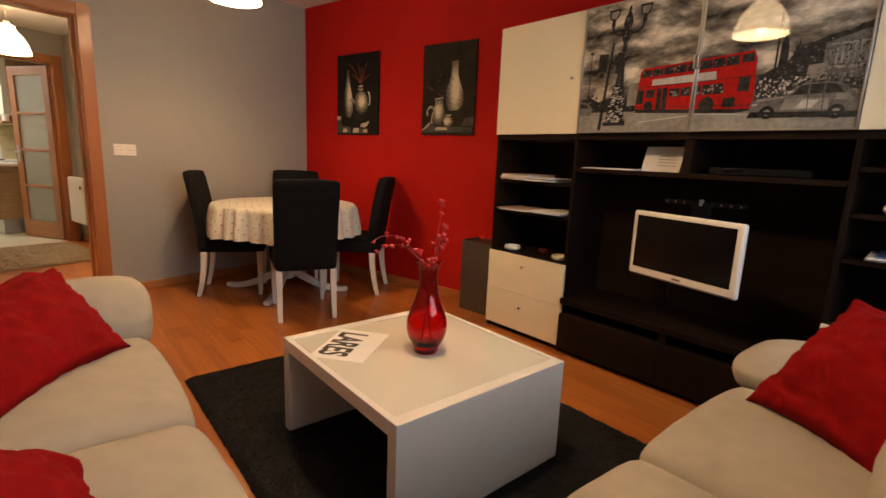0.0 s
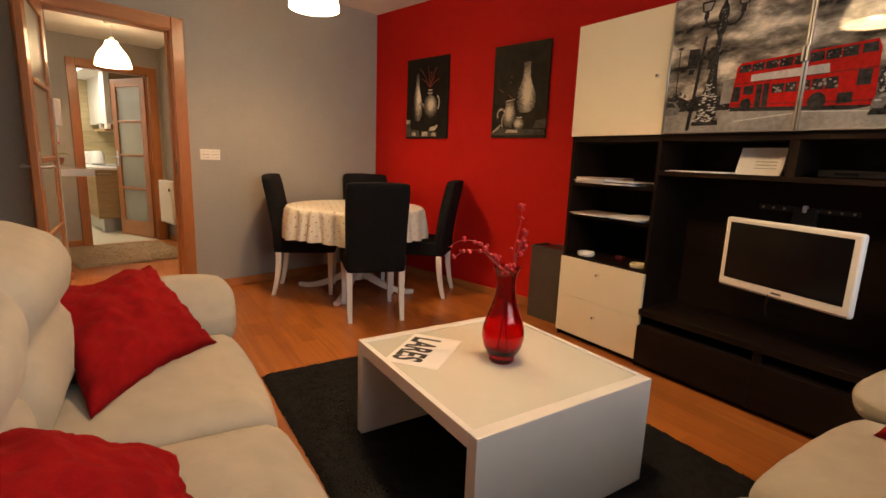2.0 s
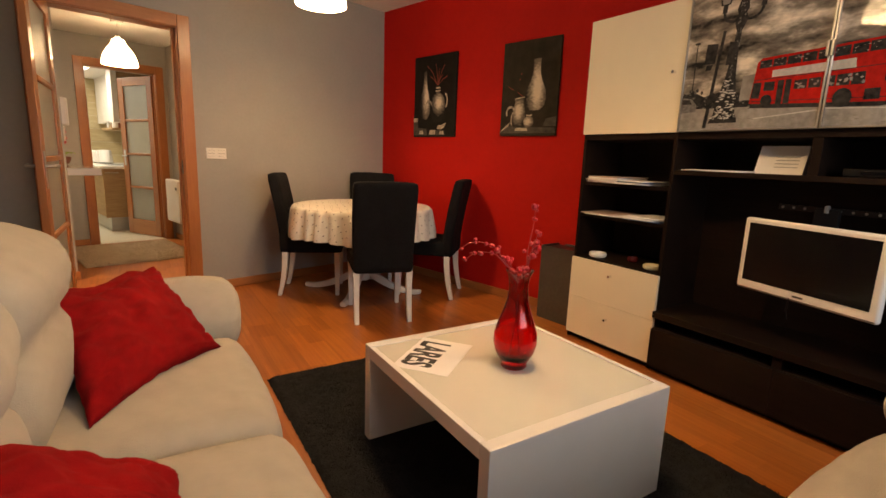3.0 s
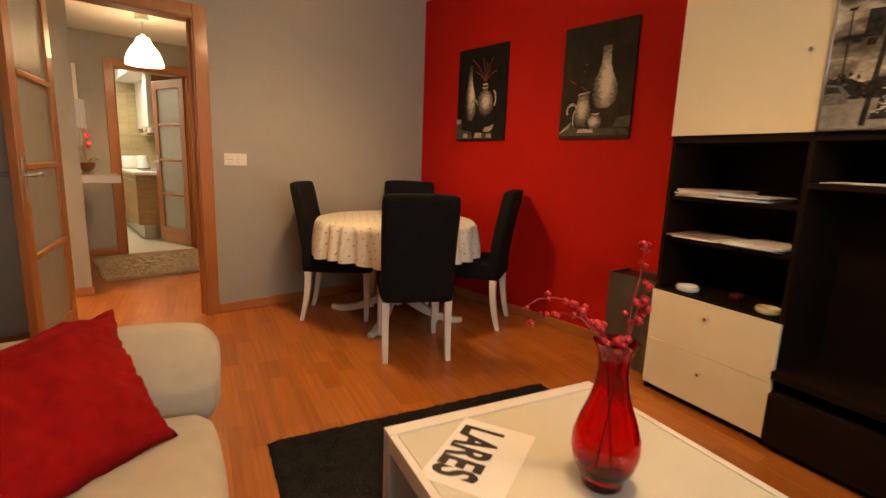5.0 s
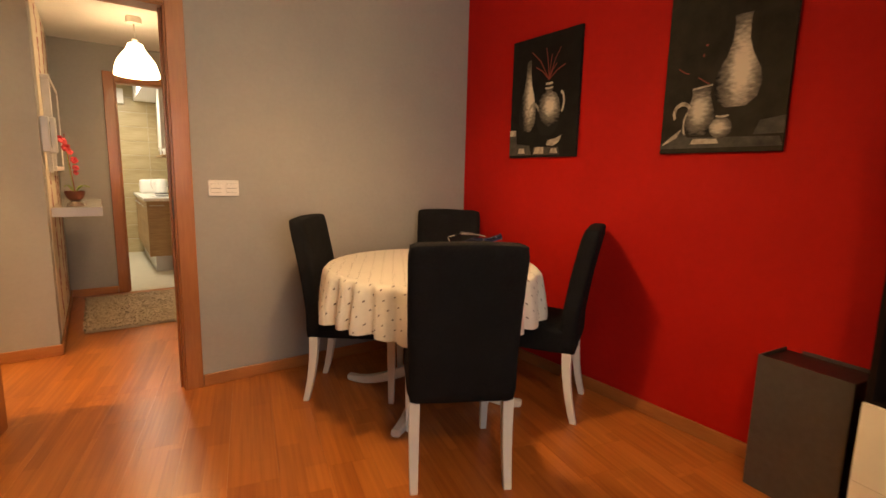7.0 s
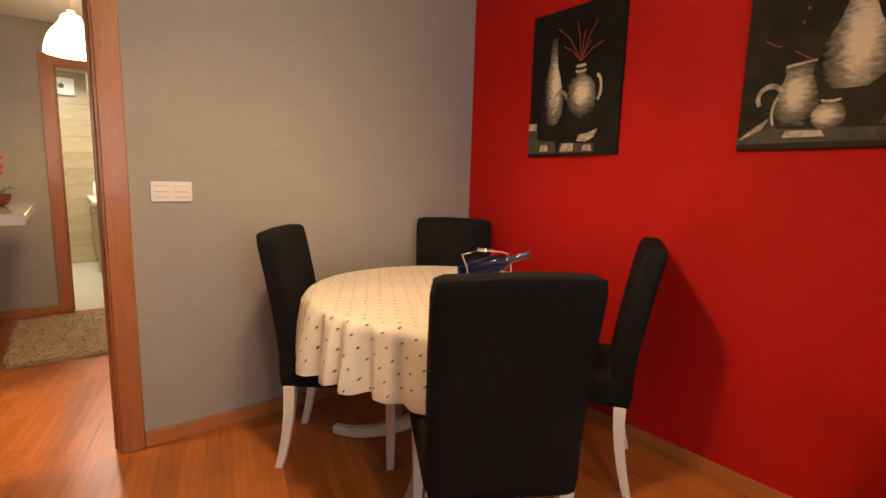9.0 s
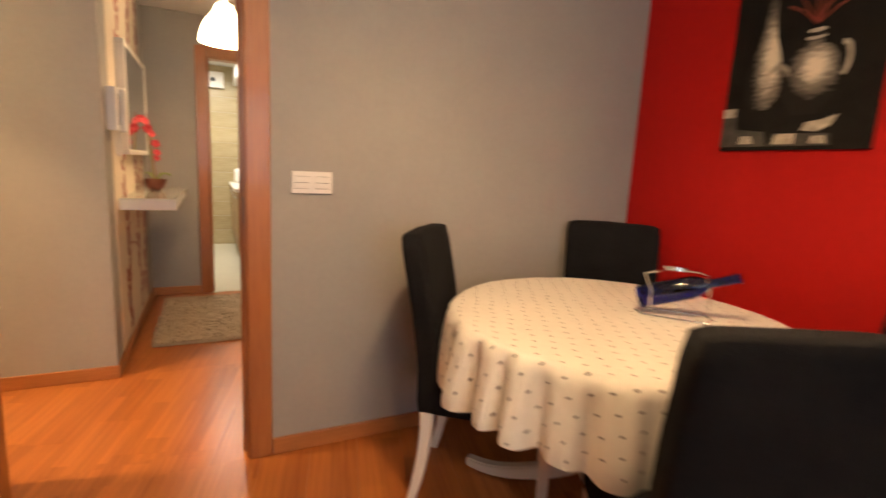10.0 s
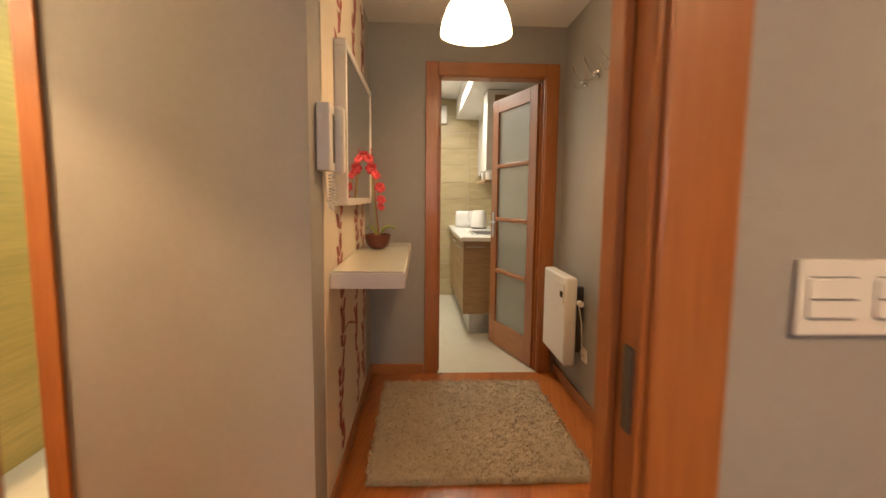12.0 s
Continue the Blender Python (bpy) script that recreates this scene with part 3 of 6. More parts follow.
# sheet with a printed title on the coffee table
paper = thing("leaflet", pose(1.506, 2.168, VZ, 0, 0, 204.5), "white leaflet with a bold black title", "leaflet")
part("sheet", box(-0.150, 0.150, -0.105, 0.105, 0.0003, 0.0015), M_PAPER, paper, smooth=None)
cu = bpy.data.curves.new("title", "FONT")
cu.body, cu.size, cu.align_x, cu.align_y, cu.extrude, cu.offset = "LARES", 0.098, "CENTER", "CENTER", 0.0002, 0.0030
tx = new("title", cu)
deps = bpy.context.evaluated_depsgraph_get()
me = bpy.data.meshes.new_from_object(tx.evaluated_get(deps))
bpy.data.objects.remove(tx)
me.transform(Matrix.Translation((0.0, -0.037, 0.0019)) @ Matrix.Diagonal((0.89, 1.60, 1, 1)))
me.materials.clear()
me.materials.append(M_INK)
title = new("title", me)
title.parent = paper


def sofa(name, m, label, lift=0.0, W=0.73, end=1, AH=0.18, short=0.0):
    """A two-seat sofa that faces local +x, its seats side by side along y; origin at the middle of the seat front, on the floor."""
    s = thing(name, m, label, "sofa", "sofas round the coffee table")

    def at(bm, x, y, z, ry=0.0, rz=0.0, rx=0.0):
        bmesh.ops.transform(bm, matrix=pose(x, y, z, rx, ry, rz), verts=bm.verts)
        return bm
    part("base", at(soft_box(0.80, 2 * W + 0.15 - short, 0.25, 0.03, cuts=6, wrinkle=0.002), -0.44, end * (0.075 + short / 2), 0.185), M_SOFA, s)
    for i, (y, wide) in enumerate(((end * W / 2, W), (-end * (W - short) / 2, W - short))):
        part("seat_cushion", at(soft_box(0.74, wide - 0.006, 0.17, 0.06, 0.035, 0.004, 16, i, 0.02), -0.36, y, 0.36), M_SOFA, s, smooth=180)
        bk = soft_box(0.26, wide - 0.01, 0.50, 0.10, 0.02, 0.008, 16, 5 + i, 0.045)
        for v in bk.verts:
            v.co.x += 0.05 * math.exp(-((v.co.z - 0.13) / 0.09) ** 2) - 0.03 * math.exp(-((v.co.z - 0.0) / 0.03) ** 2)
        part("back_cushion", at(bk, -0.645, y, 0.66, -11), M_SOFA, s, smooth=180)
    part("back_frame", at(soft_box(0.20, 2 * W + 0.1 - short, 0.62, 0.07, cuts=8), -0.83, end * (0.05 + short / 2), 0.45, -8), M_SOFA, s, smooth=180)
    panel_ = soft_box(0.86, 0.17, 0.36, 0.035, 0.0, 0.002, 8, 3)
    part("arm_panel", at(panel_, -0.45, end * (W + 0.155), 0.245), M_SOFA, s, smooth=180)
    roll_ = soft_box(0.96, 0.27, AH, 0.086, 0.0, 0.007, 20, end + 9)
    for v in roll_.verts:
        k = max(0.0, v.co.z / (AH / 2))
        inner = max(0.0, min(1.0, 0.5 - end * v.co.y / 0.27))
        v.co.y += end * k * 0.10 * inner
        v.co.z += 0.010 * k * math.sin(v.co.x * 6) - (0.03 if AH < 0.2 else 0.01) * max(0.0, v.co.x - 0.30) / 0.18 * k
    part("arm", at(roll_, -0.445, end * (W + 0.137), 0.593 - AH / 2 + lift), M_SOFA, s, smooth=180)
    for x in (-0.08, -0.80):
        for y in (-end * (W - short - 0.06), end * (W + 0.08)):
            part("foot", box(x - 0.03, x + 0.03, y - 0.03, y + 0.03, 0, 0.07, 0.006), M_BLACK, s)
    return s


sofa("sofa", g(-0.80, -0.07), "beige microfibre two-seat sofa with red cushions", 0.03, AH=0.27, short=0.13)
sofa("sofa", g(0.05, -0.88, 0, 90), "beige microfibre two-seat sofa beside the television unit", -0.03, 0.66, -1)


def scatter_cushion(m, side, thick, seed, label, lean):
    return tagged(mesh_object("cushion", pillow_mesh(side, thick, seed, -1 if m[2][1] > 0 else 1, lean), M_REDC, 180), label, "cushion", "red scatter cushions"), m


def lying(centre, along, up):
    """A pose in the sofa group's frame from the cushion's middle and two edge directions."""
    e1 = Vector(along).normalized()
    e3 = (Vector(up) - e1 * Vector(up).dot(e1)).normalized()
    e2 = e3.cross(e1)
    return GROUP @ Matrix((((e1.x, e2.x, e3.x, centre[0])), (e1.y, e2.y, e3.y, centre[1]), (e1.z, e2.z, e3.z, centre[2]), (0, 0, 0, 1)))


for side, m, seed, lean, label in (
        (0.55, lying((-1.135, 0.515, 0.568), (0.31, 0.385, -0.01), (-0.145, 0.435, 0.18)), 1, 0.46, "square red cloth cushion leaning in the sofa corner"),
        (0.45, lying((-1.22, -0.48, 0.58), (0.86, 0.1, -0.45), (-0.1, 1.0, 0.0)), 5, 0.0, "square red cloth cushion lying on the sofa seat"),
        (0.45, lying((0.545, -1.237, 0.622), (-0.54, -0.84, 0.0), (0.30, -0.05, 0.29)), 8, 0.0, "square red cloth cushion leaning on the sofa arm")):
    ob, _ = scatter_cushion(m, side, 0.19, seed, label, lean)
    ob.matrix_world = m

# ---- wall unit ----
UNIT = pose(3.10, 2.515, 0, 0, 0, -12)


def un(x=0.0, y=0.0, z=0.0):
    return UNIT @ pose(x, y, z)


D = 0.395
BW = 0.617


def knob(parent, x, y, z):
    part("knob", tube([(x, y, z), (x - 0.024, y, z)], 0.008, 10), M_CHROME, parent, "small chrome knob")


def tall_unit(y0, label, shelves):
    """Open shelf column: drawers below, open shelves, one plain door above. Front at local x = 0, from y0 down to y0 - BW."""
    c = thing("shelf_unit", un(0, y0), label, "shelf unit", "wall unit cabinets")
    t = 0.02
    part("side", box(0.018, D, -t, 0, 0, 1.97, 0.001, 1), M_DARK, c)
    part("side", box(0.018, D, -BW, -BW + t, 0, 1.97, 0.001, 1), M_DARK, c)
    part("back", box(D - 0.01, D - 0.002, -BW + t, -t, 0.04, 1.97), M_DARK, c, smooth=None)
    for z, th in ((1.95, 0.02), (1.283, 0.032), (0.535, 0.02), (0.04, 0.02)):
        part("board", box(0.018, D - 0.01, -BW + t + 0.0005, -t - 0.0005, z, z + th, 0.001, 1), M_DARK, c)
    for z in shelves:
        part("shelf", box(0.03, D - 0.011, -BW + t + 0.001, -t - 0.001, z - 0.02, z, 0.001, 1), M_DARK, c)
    part("plinth", box(0.04, D - 0.02, -BW + t + 0.0005, -t - 0.0005, 0, 0.039), M_DARK, c, smooth=None)
    dr = part("door", box(0.0, 0.0175, -BW + 0.002, -0.002, 1.317, 1.972, 0.0015), M_CREAM, c, "plain cream gloss door")
    knob(dr, 0.0, -BW + 0.05, 1.62)
    for z0, z1, kz in ((0.2895, 0.545, 0.475), (0.038, 0.2885, 0.20)):
        dw = part("drawer", box(0.0, 0.0175, -BW + 0.002, -0.002, z0, z1, 0.0015), M_CREAM, c, "plain cream gloss drawer front")
        knob(dw, 0.0, -BW / 2, kz)
    return c


tall_unit(0.0, "black-brown shelf column with cream drawers and door", (0.83, 1.03))
tall_unit(-3 * BW, "black-brown shelf column beside the television section", (0.82, 1.0, 1.18))

hutch = thing("tv_section", un(0, -BW), "black-brown open television section of the wall unit", "tv cabinet", "wall unit cabinets")
y1 = -2 * BW
part("back", box(D - 0.012, D - 0.002, y1, 0, 0.30, 1.31), M_DARK, hutch, smooth=None)
part("top_board", box(0.018, D - 0.012, y1 + 0.0005, -0.0005, 1.283, 1.315, 0.001, 1), M_DARK, hutch)
part("shelf", box(0.02, D - 0.012, y1 + 0.0005, -0.0005, 1.10, 1.124, 0.001, 1), M_DARK, hutch)
part("divider", box(0.02, D - 0.013, -BW - 0.02, -BW + 0.02, 1.1245, 1.2825, 0.001, 1), M_DARK, hutch)
part("bench_top", box(-0.02, D - 0.012, y1 + 0.0005, -0.0005, 0.315, 0.35, 0.001, 1), M_DARK, hutch)
part("divider", box(0.0, D - 0.013, -BW - 0.02, -BW + 0.02, 0.255, 0.3145, 0.001, 1), M_DARK, hutch)
part("bench_floor", box(0.0, D - 0.013, y1 + 0.0005, -0.0005, 0.235, 0.2545, 0.001, 1), M_DARK, hutch)
for a, b in ((-0.002, -BW + 0.001), (-BW - 0.001, y1 + 0.002)):
    part("drawer", box(-0.02, 0.0, b, a, 0.035, 0.252, 0.0015), M_DARK, hutch, "black-brown drawer front")
part("plinth", box(0.03, D - 0.02, y1 + 0.002, -0.002, 0.0, 0.034), M_DARK, hutch, smooth=None)


def in_door(poly, lo, hi):
    """Clips an outline to lo <= x <= hi."""
    for lim, keep in ((lo, lambda q: q[0] >= lo), (hi, lambda q: q[0] <= hi)):
        res = []
        for a, b in zip(poly, poly[1:] + poly[:1]):
            if keep(a):
                res.append(a)
            if keep(a) != keep(b):
                f = (lim - a[0]) / (b[0] - a[0])
                res.append((lim, a[1] + f * (b[1] - a[1])))
        poly = res
        if len(poly) < 3:
            return []
    return poly


def stroke(pts, wd):
    """A thin painted line as one outline."""
    up, dn = [], []
    for i, p in enumerate(pts):
        a, b = pts[max(0, i - 1)], pts[min(len(pts) - 1, i + 1)]
        dx, dy = b[0] - a[0], b[1] - a[1]
        l = math.hypot(dx, dy) or 1
        up.append((p[0] - dy / l * wd, p[1] + dx / l * wd))
        dn.append((p[0] + dy / l * wd, p[1] - dx / l * wd))
    return up + dn[::-1]


def arc(cx, cy, rx, ry, a0, a1, wd, n=12):
    return stroke([(cx + rx * math.cos(radians(a0 + (a1 - a0) * i / n)), cy + ry * math.sin(radians(a0 + (a1 - a0) * i / n))) for i in range(n + 1)], wd)


# city street print across two doors: u to the right, w up, in metres
SHAPES = []


def ink(name, mat, *polys):
    SHAPES.append((name, mat, polys))


def quad(u0, w0, u1, w1):
    return [(u0, w0), (u1, w0), (u1, w1), (u0, w1)]


def mottle(name, mat, outline, n, size, seed, squash=1.0):
    """Small uneven spots of print inside an outline."""
    rnd = random.Random(seed)
    us, ws = [p[0] for p in outline], [p[1] for p in outline]
    polys = []
    while len(polys) < n:
        u, w = rnd.uniform(min(us), max(us)), rnd.uniform(min(ws), max(ws))
        inside = False
        for (a, b), (c, d) in zip(outline, outline[1:] + outline[:1]):
            if (b > w) != (d > w) and u < (c - a) * (w - b) / (d - b) + a:
                inside = not inside
        if not inside:
            n -= 0.2
            continue
        r = size * rnd.uniform(0.4, 1.2)
        k = rnd.randint(5, 8)
        polys.append([(u + r * rnd.uniform(0.5, 1.1) * math.cos(6.283 * i / k), w + squash * r * rnd.uniform(0.5, 1.1) * math.sin(6.283 * i / k)) for i in range(k)])
    SHAPES.append((name, mat, polys))
    JOINED.add(name)


JOINED = set()


TREES = [(0.87, 0.13), (0.87, 0.22), (0.92, 0.25), (0.97, 0.27), (1.00, 0.33), (1.05, 0.34), (1.10, 0.36), (1.16, 0.37), (1.234, 0.40), (1.234, 0.15)]
ink("tree_line", M_P2, [(0.0, 0.10), (0.0, 0.17), (0.06, 0.19), (0.12, 0.16), (0.2, 0.18), (0.3, 0.155), (0.345, 0.14), (0.345, 0.10)], TREES)
mottle("foliage", M_P2, TREES, 150, 0.014, 3)
mottle("foliage_light", M_P3, TREES, 160, 0.0055, 4)
LOW_TREES = [(0.0, 0.10), (0.0, 0.18), (0.08, 0.20), (0.16, 0.17), (0.345, 0.16), (0.345, 0.10)]
mottle("hedge", M_P2, LOW_TREES, 90, 0.012, 5)
mottle("hedge_light", M_P3, LOW_TREES, 60, 0.007, 6)
ink("far_house", M_P5, [(0.285, 0.13), (0.345, 0.13), (0.345, 0.245), (0.29, 0.24)])
ink("road", M_P1, [(0.0, 0.0), (1.234, 0.0), (1.234, 0.090), (0.8, 0.094), (0.3, 0.10), (0.0, 0.105)])
ink("kerb_line", M_P4, [(0.36, 0.042), (0.60, 0.066), (0.60, 0.072), (0.36, 0.047)], [(0.62, 0.072), (0.86, 0.062), (0.86, 0.066), (0.62, 0.077)])
ink("far_tower", M_P2, [(0.938, 0.25), (0.972, 0.25), (0.968, 0.34), (0.958, 0.385), (0.953, 0.43), (0.948, 0.385), (0.940, 0.34)])
ink("far_building", M_P3, [(1.09, 0.19), (1.234, 0.19), (1.234, 0.37), (1.19, 0.36), (1.14, 0.345), (1.09, 0.33)])
HALL = [(1.10, 0.22), (1.234, 0.22), (1.234, 0.36), (1.15, 0.34), (1.10, 0.32)]
ink("building_column", M_P5, *[quad(1.125 + 0.018 * i, 0.245, 1.132 + 0.018 * i, 0.305 + 0.004 * i) for i in range(6)])
ink("building_base", M_P5, [(1.04, 0.185), (1.11, 0.19), (1.105, 0.255), (1.045, 0.25)], quad(1.10, 0.228, 1.234, 0.240), quad(1.105, 0.318, 1.234, 0.326))
mottle("building_detail", M_P2, HALL, 70, 0.004, 7, 1.6)
mottle("base_detail", M_P3, [(1.0, 0.15), (1.234, 0.15), (1.234, 0.235), (1.0, 0.235)], 70, 0.009, 8)
mottle("street_crowd", M_P4, [(0.875, 0.135), (1.05, 0.135), (1.05, 0.205), (0.875, 0.215)], 90, 0.006, 9, 1.2)
mottle("street_crowd_grey", M_P5, [(0.875, 0.13), (1.234, 0.13), (1.234, 0.215), (0.875, 0.21)], 110, 0.0045, 19, 1.3)
mottle("street_crowd_dark", M_P2, [(0.875, 0.13), (1.234, 0.13), (1.234, 0.205), (0.875, 0.20)], 130, 0.0055, 10, 1.5)
ink("cast_shadow", M_P2, [(0.33, 0.092), (0.80, 0.072), (0.88, 0.085), (0.86, 0.10), (0.36, 0.118)], [(0.85, 0.048), (1.22, 0.040), (1.225, 0.066), (0.86, 0.072)])
mottle("road_detail", M_P5, [(0.0, 0.0), (1.234, 0.0), (1.234, 0.04), (0.0, 0.07)], 120, 0.012, 12, 0.25)
ink("thin_mast", M_P2, quad(0.925, 0.15, 0.933, 0.47), quad(1.002, 0.2, 1.006, 0.36), quad(0.055, 0.15, 0.060, 0.42), quad(0.045, 0.415, 0.070, 0.425))
ink("street_car", M_P3, [(0.0, 0.085), (0.085, 0.09), (0.09, 0.12), (0.06, 0.155), (0.0, 0.165)])
ink("car_glass", M_P2, [(0.0, 0.130), (0.065, 0.128), (0.05, 0.150), (0.0, 0.156)])
ink("bus_body", M_PR, [(0.332, 0.112), (0.42, 0.106), (0.858, 0.087), (0.866, 0.13), (0.860, 0.30), (0.846, 0.336), (0.62, 0.322), (0.362, 0.309), (0.346, 0.29)])
ink("bus_window", M_P2, [(0.356, 0.264), (0.79, 0.282), (0.79, 0.323), (0.358, 0.297)], [(0.503, 0.162), (0.742, 0.160), (0.740, 0.208), (0.503, 0.199)], [(0.385, 0.165), (0.428, 0.163), (0.428, 0.203), (0.385, 0.203)], [(0.336, 0.135), (0.372, 0.133), (0.374, 0.203), (0.341, 0.203)], [(0.802, 0.287), (0.852, 0.288), (0.846, 0.325), (0.802, 0.322)], quad(0.80, 0.165, 0.845, 0.225))
ink("bus_door", M_P2, quad(0.44, 0.104, 0.492, 0.206))
ink("bus_post", M_PR, *[quad(0.405 + 0.055 * i, 0.260, 0.410 + 0.055 * i, 0.300 + 0.0033 * i) for i in range(7)], *[quad(0.55 + 0.048 * i, 0.16, 0.555 + 0.048 * i, 0.207) for i in range(4)], quad(0.464, 0.104, 0.469, 0.206))
ink("bus_trim", M_P2, [(0.346, 0.212), (0.86, 0.228), (0.86, 0.231), (0.346, 0.215)], [(0.34, 0.120), (0.86, 0.103), (0.86, 0.106), (0.34, 0.123)])
ink("bus_banner", M_P4, [(0.412, 0.222), (0.707, 0.226), (0.703, 0.263), (0.412, 0.251)])
ink("bus_grille", M_P2, quad(0.746, 0.099, 0.795, 0.141))
ink("bus_wheel", M_P2, disc(0.402, 0.120, 0.023, 0.028), disc(0.678, 0.112, 0.032, 0.038))
ink("bus_hub", M_P2, disc(0.402, 0.117, 0.010, 0.012), disc(0.678, 0.106, 0.013, 0.015))
ink("taxi_body", M_P3, [(0.856, 0.066), (1.218, 0.056), (1.224, 0.10), (1.205, 0.135), (1.165, 0.172), (1.12, 0.182), (1.04, 0.182), (0.995, 0.137), (0.885, 0.128), (0.860, 0.108)])
ink("taxi_light", M_P5, [(0.97, 0.078), (1.13, 0.074), (1.13, 0.118), (0.985, 0.122)], [(0.875, 0.112), (0.98, 0.126), (0.98, 0.132), (0.885, 0.125)], [(1.15, 0.11), (1.21, 0.105), (1.19, 0.132), (1.15, 0.134)])
ink("taxi_shine", M_P4, [(1.02, 0.080), (1.075, 0.080), (1.10, 0.112), (1.045, 0.114)], quad(0.866, 0.098, 0.886, 0.106))
ink("taxi_glass", M_P2, [(1.0, 0.134), (1.058, 0.136), (1.058, 0.172), (1.034, 0.172)], [(1.064, 0.136), (1.108, 0.136), (1.108, 0.175), (1.064, 0.174)], [(1.114, 0.136), (1.172, 0.136), (1.150, 0.168), (1.114, 0.174)])
ink("taxi_wheel", M_P2, disc(0.925, 0.068, 0.028, 0.028), disc(1.158, 0.064, 0.028, 0.028))
ink("taxi_hub", M_P5, disc(0.925, 0.068, 0.012, 0.013), disc(1.158, 0.064, 0.012, 0.013))
ink("taxi_trim", M_P2, [(0.864, 0.060), (1.22, 0.052), (1.22, 0.064), (0.864, 0.072)], quad(1.060, 0.072, 1.063, 0.136), quad(1.110, 0.072, 1.113, 0.136))


def leaning(points):
    """The lamp post in the picture tips slightly to one side with its height."""
    return [(u + 0.055 * w, w) for u, w in points]


ink("lamp_post", M_P2, leaning(mirrored_profile(0.222, [(0.066, 0.03), (0.062, 0.05), (0.050, 0.07), (0.046, 0.12), (0.034, 0.19), (0.024, 0.24), (0.018, 0.30), (0.013, 0.36), (0.012, 0.45), (0.022, 0.475), (0.028, 0.50), (0.018, 0.525), (0.026, 0.545), (0.020, 0.575), (0.008, 0.60), (0.006, 0.63)])),
    leaning(arc(0.185, 0.540, 0.045, 0.045, 180, 350, 0.006)), leaning(arc(0.262, 0.540, 0.045, 0.045, 190, 360, 0.006)),
    leaning([(0.118, 0.575), (0.160, 0.575), (0.172, 0.625), (0.106, 0.625)]), leaning([(0.286, 0.575), (0.328, 0.575), (0.340, 0.625), (0.274, 0.625)]),
    leaning(quad(0.128, 0.540, 0.150, 0.575)), leaning(quad(0.296, 0.540, 0.318, 0.575)))
ink("lantern_glass", M_P5, leaning([(0.124, 0.58), (0.154, 0.58), (0.162, 0.615), (0.116, 0.615)]), leaning([(0.292, 0.58), (0.322, 0.58), (0.330, 0.615), (0.284, 0.615)]))
BASE = leaning([(0.160, 0.05), (0.284, 0.05), (0.266, 0.08), (0.262, 0.12), (0.25, 0.19), (0.244, 0.24), (0.200, 0.24), (0.194, 0.19), (0.180, 0.12), (0.176, 0.08)])
mottle("post_ornament", M_P4, BASE, 110, 0.012, 13, 0.35)
mottle("post_shadow", M_P2, BASE, 75, 0.0065, 14, 0.8)
mottle("post_curl", M_P3, leaning([(0.208, 0.24), (0.236, 0.24), (0.238, 0.57), (0.206, 0.57)]), 45, 0.005, 15, 1.4)
mottle("window_glint", M_P5, [(0.36, 0.270), (0.79, 0.288), (0.79, 0.318), (0.36, 0.294)], 36, 0.006, 16, 0.6)
mottle("lower_glint", M_P5, [(0.505, 0.166), (0.74, 0.163), (0.74, 0.203), (0.505, 0.196)], 30, 0.008, 17, 0.8)
ink("traffic_light", M_P2, [(0.132, 0.008), (0.150, 0.008), (0.190, 0.46), (0.176, 0.46)], [(0.102, 0.315), (0.155, 0.312), (0.160, 0.405), (0.108, 0.409)], [(0.112, 0.285), (0.14, 0.285), (0.145, 0.31), (0.117, 0.31)], [(0.205, 0.30), (0.240, 0.30), (0.248, 0.40), (0.212, 0.405)])

for k in (0, 1):
    lo, hi = BW * k, BW * (k + 1)
    c = thing("picture_cabinet", un(0, -BW * (1 + k)), "wall cabinet with a printed red bus street picture door", "cabinet", "wall unit cabinets")
    part("body", box(0.0185, D, -BW + 0.001, -0.001, 1.317, 1.97, 0.001, 1), M_DARK, c)
    dr = part("door", box(0.0, 0.0175, -BW + 0.002, -0.002, 1.317, 1.972, 0.0015), M_P0, c, "glossy print of a cloudy grey city street")
    for i, (nm, mt, polys) in enumerate(SHAPES):
        spots = bmesh.new()
        for k2, p in enumerate(polys):
            q = in_door(p, lo + 0.010, hi - 0.010)
            if len(q) > 2:
                bm = spots if nm in JOINED else bmesh.new()
                bm.faces.new([bm.verts.new((-0.0004 - 0.00014 * i - (0.0000006 * k2 if nm in JOINED else 0), -(a - lo), 1.325 + max(0.0, w) * 0.98)) for a, w in q])
                if bm is not spots:
                    part(nm, bm, mt, dr, smooth=None)
        if spots.faces:
            part(nm, spots, mt, dr, smooth=None)["kind"] = "stuff"
    for a in ((-0.010, -0.002, 1.317, 1.972), (-BW + 0.002, -BW + 0.010, 1.317, 1.972)):
        part("edge_strip", box(-0.0085, 0.0, a[0], a[1], a[2], a[3], 0.001, 1), M_STEEL, dr, "thin metal edge strip")
    for a in ((1.317, 1.325), (1.964, 1.972)):
        part("edge_strip", box(-0.0085, 0.0, -BW + 0.0105, -0.0105, a[0], a[1], 0.001, 1), M_STEEL, dr, "thin metal edge strip")
    part("handle", box(-0.026, -0.009, (-BW + 0.003 if k == 0 else -0.013), (-BW + 0.013 if k == 0 else -0.003), 1.60, 1.66, 0.002), M_STEEL, dr, "small metal pull")

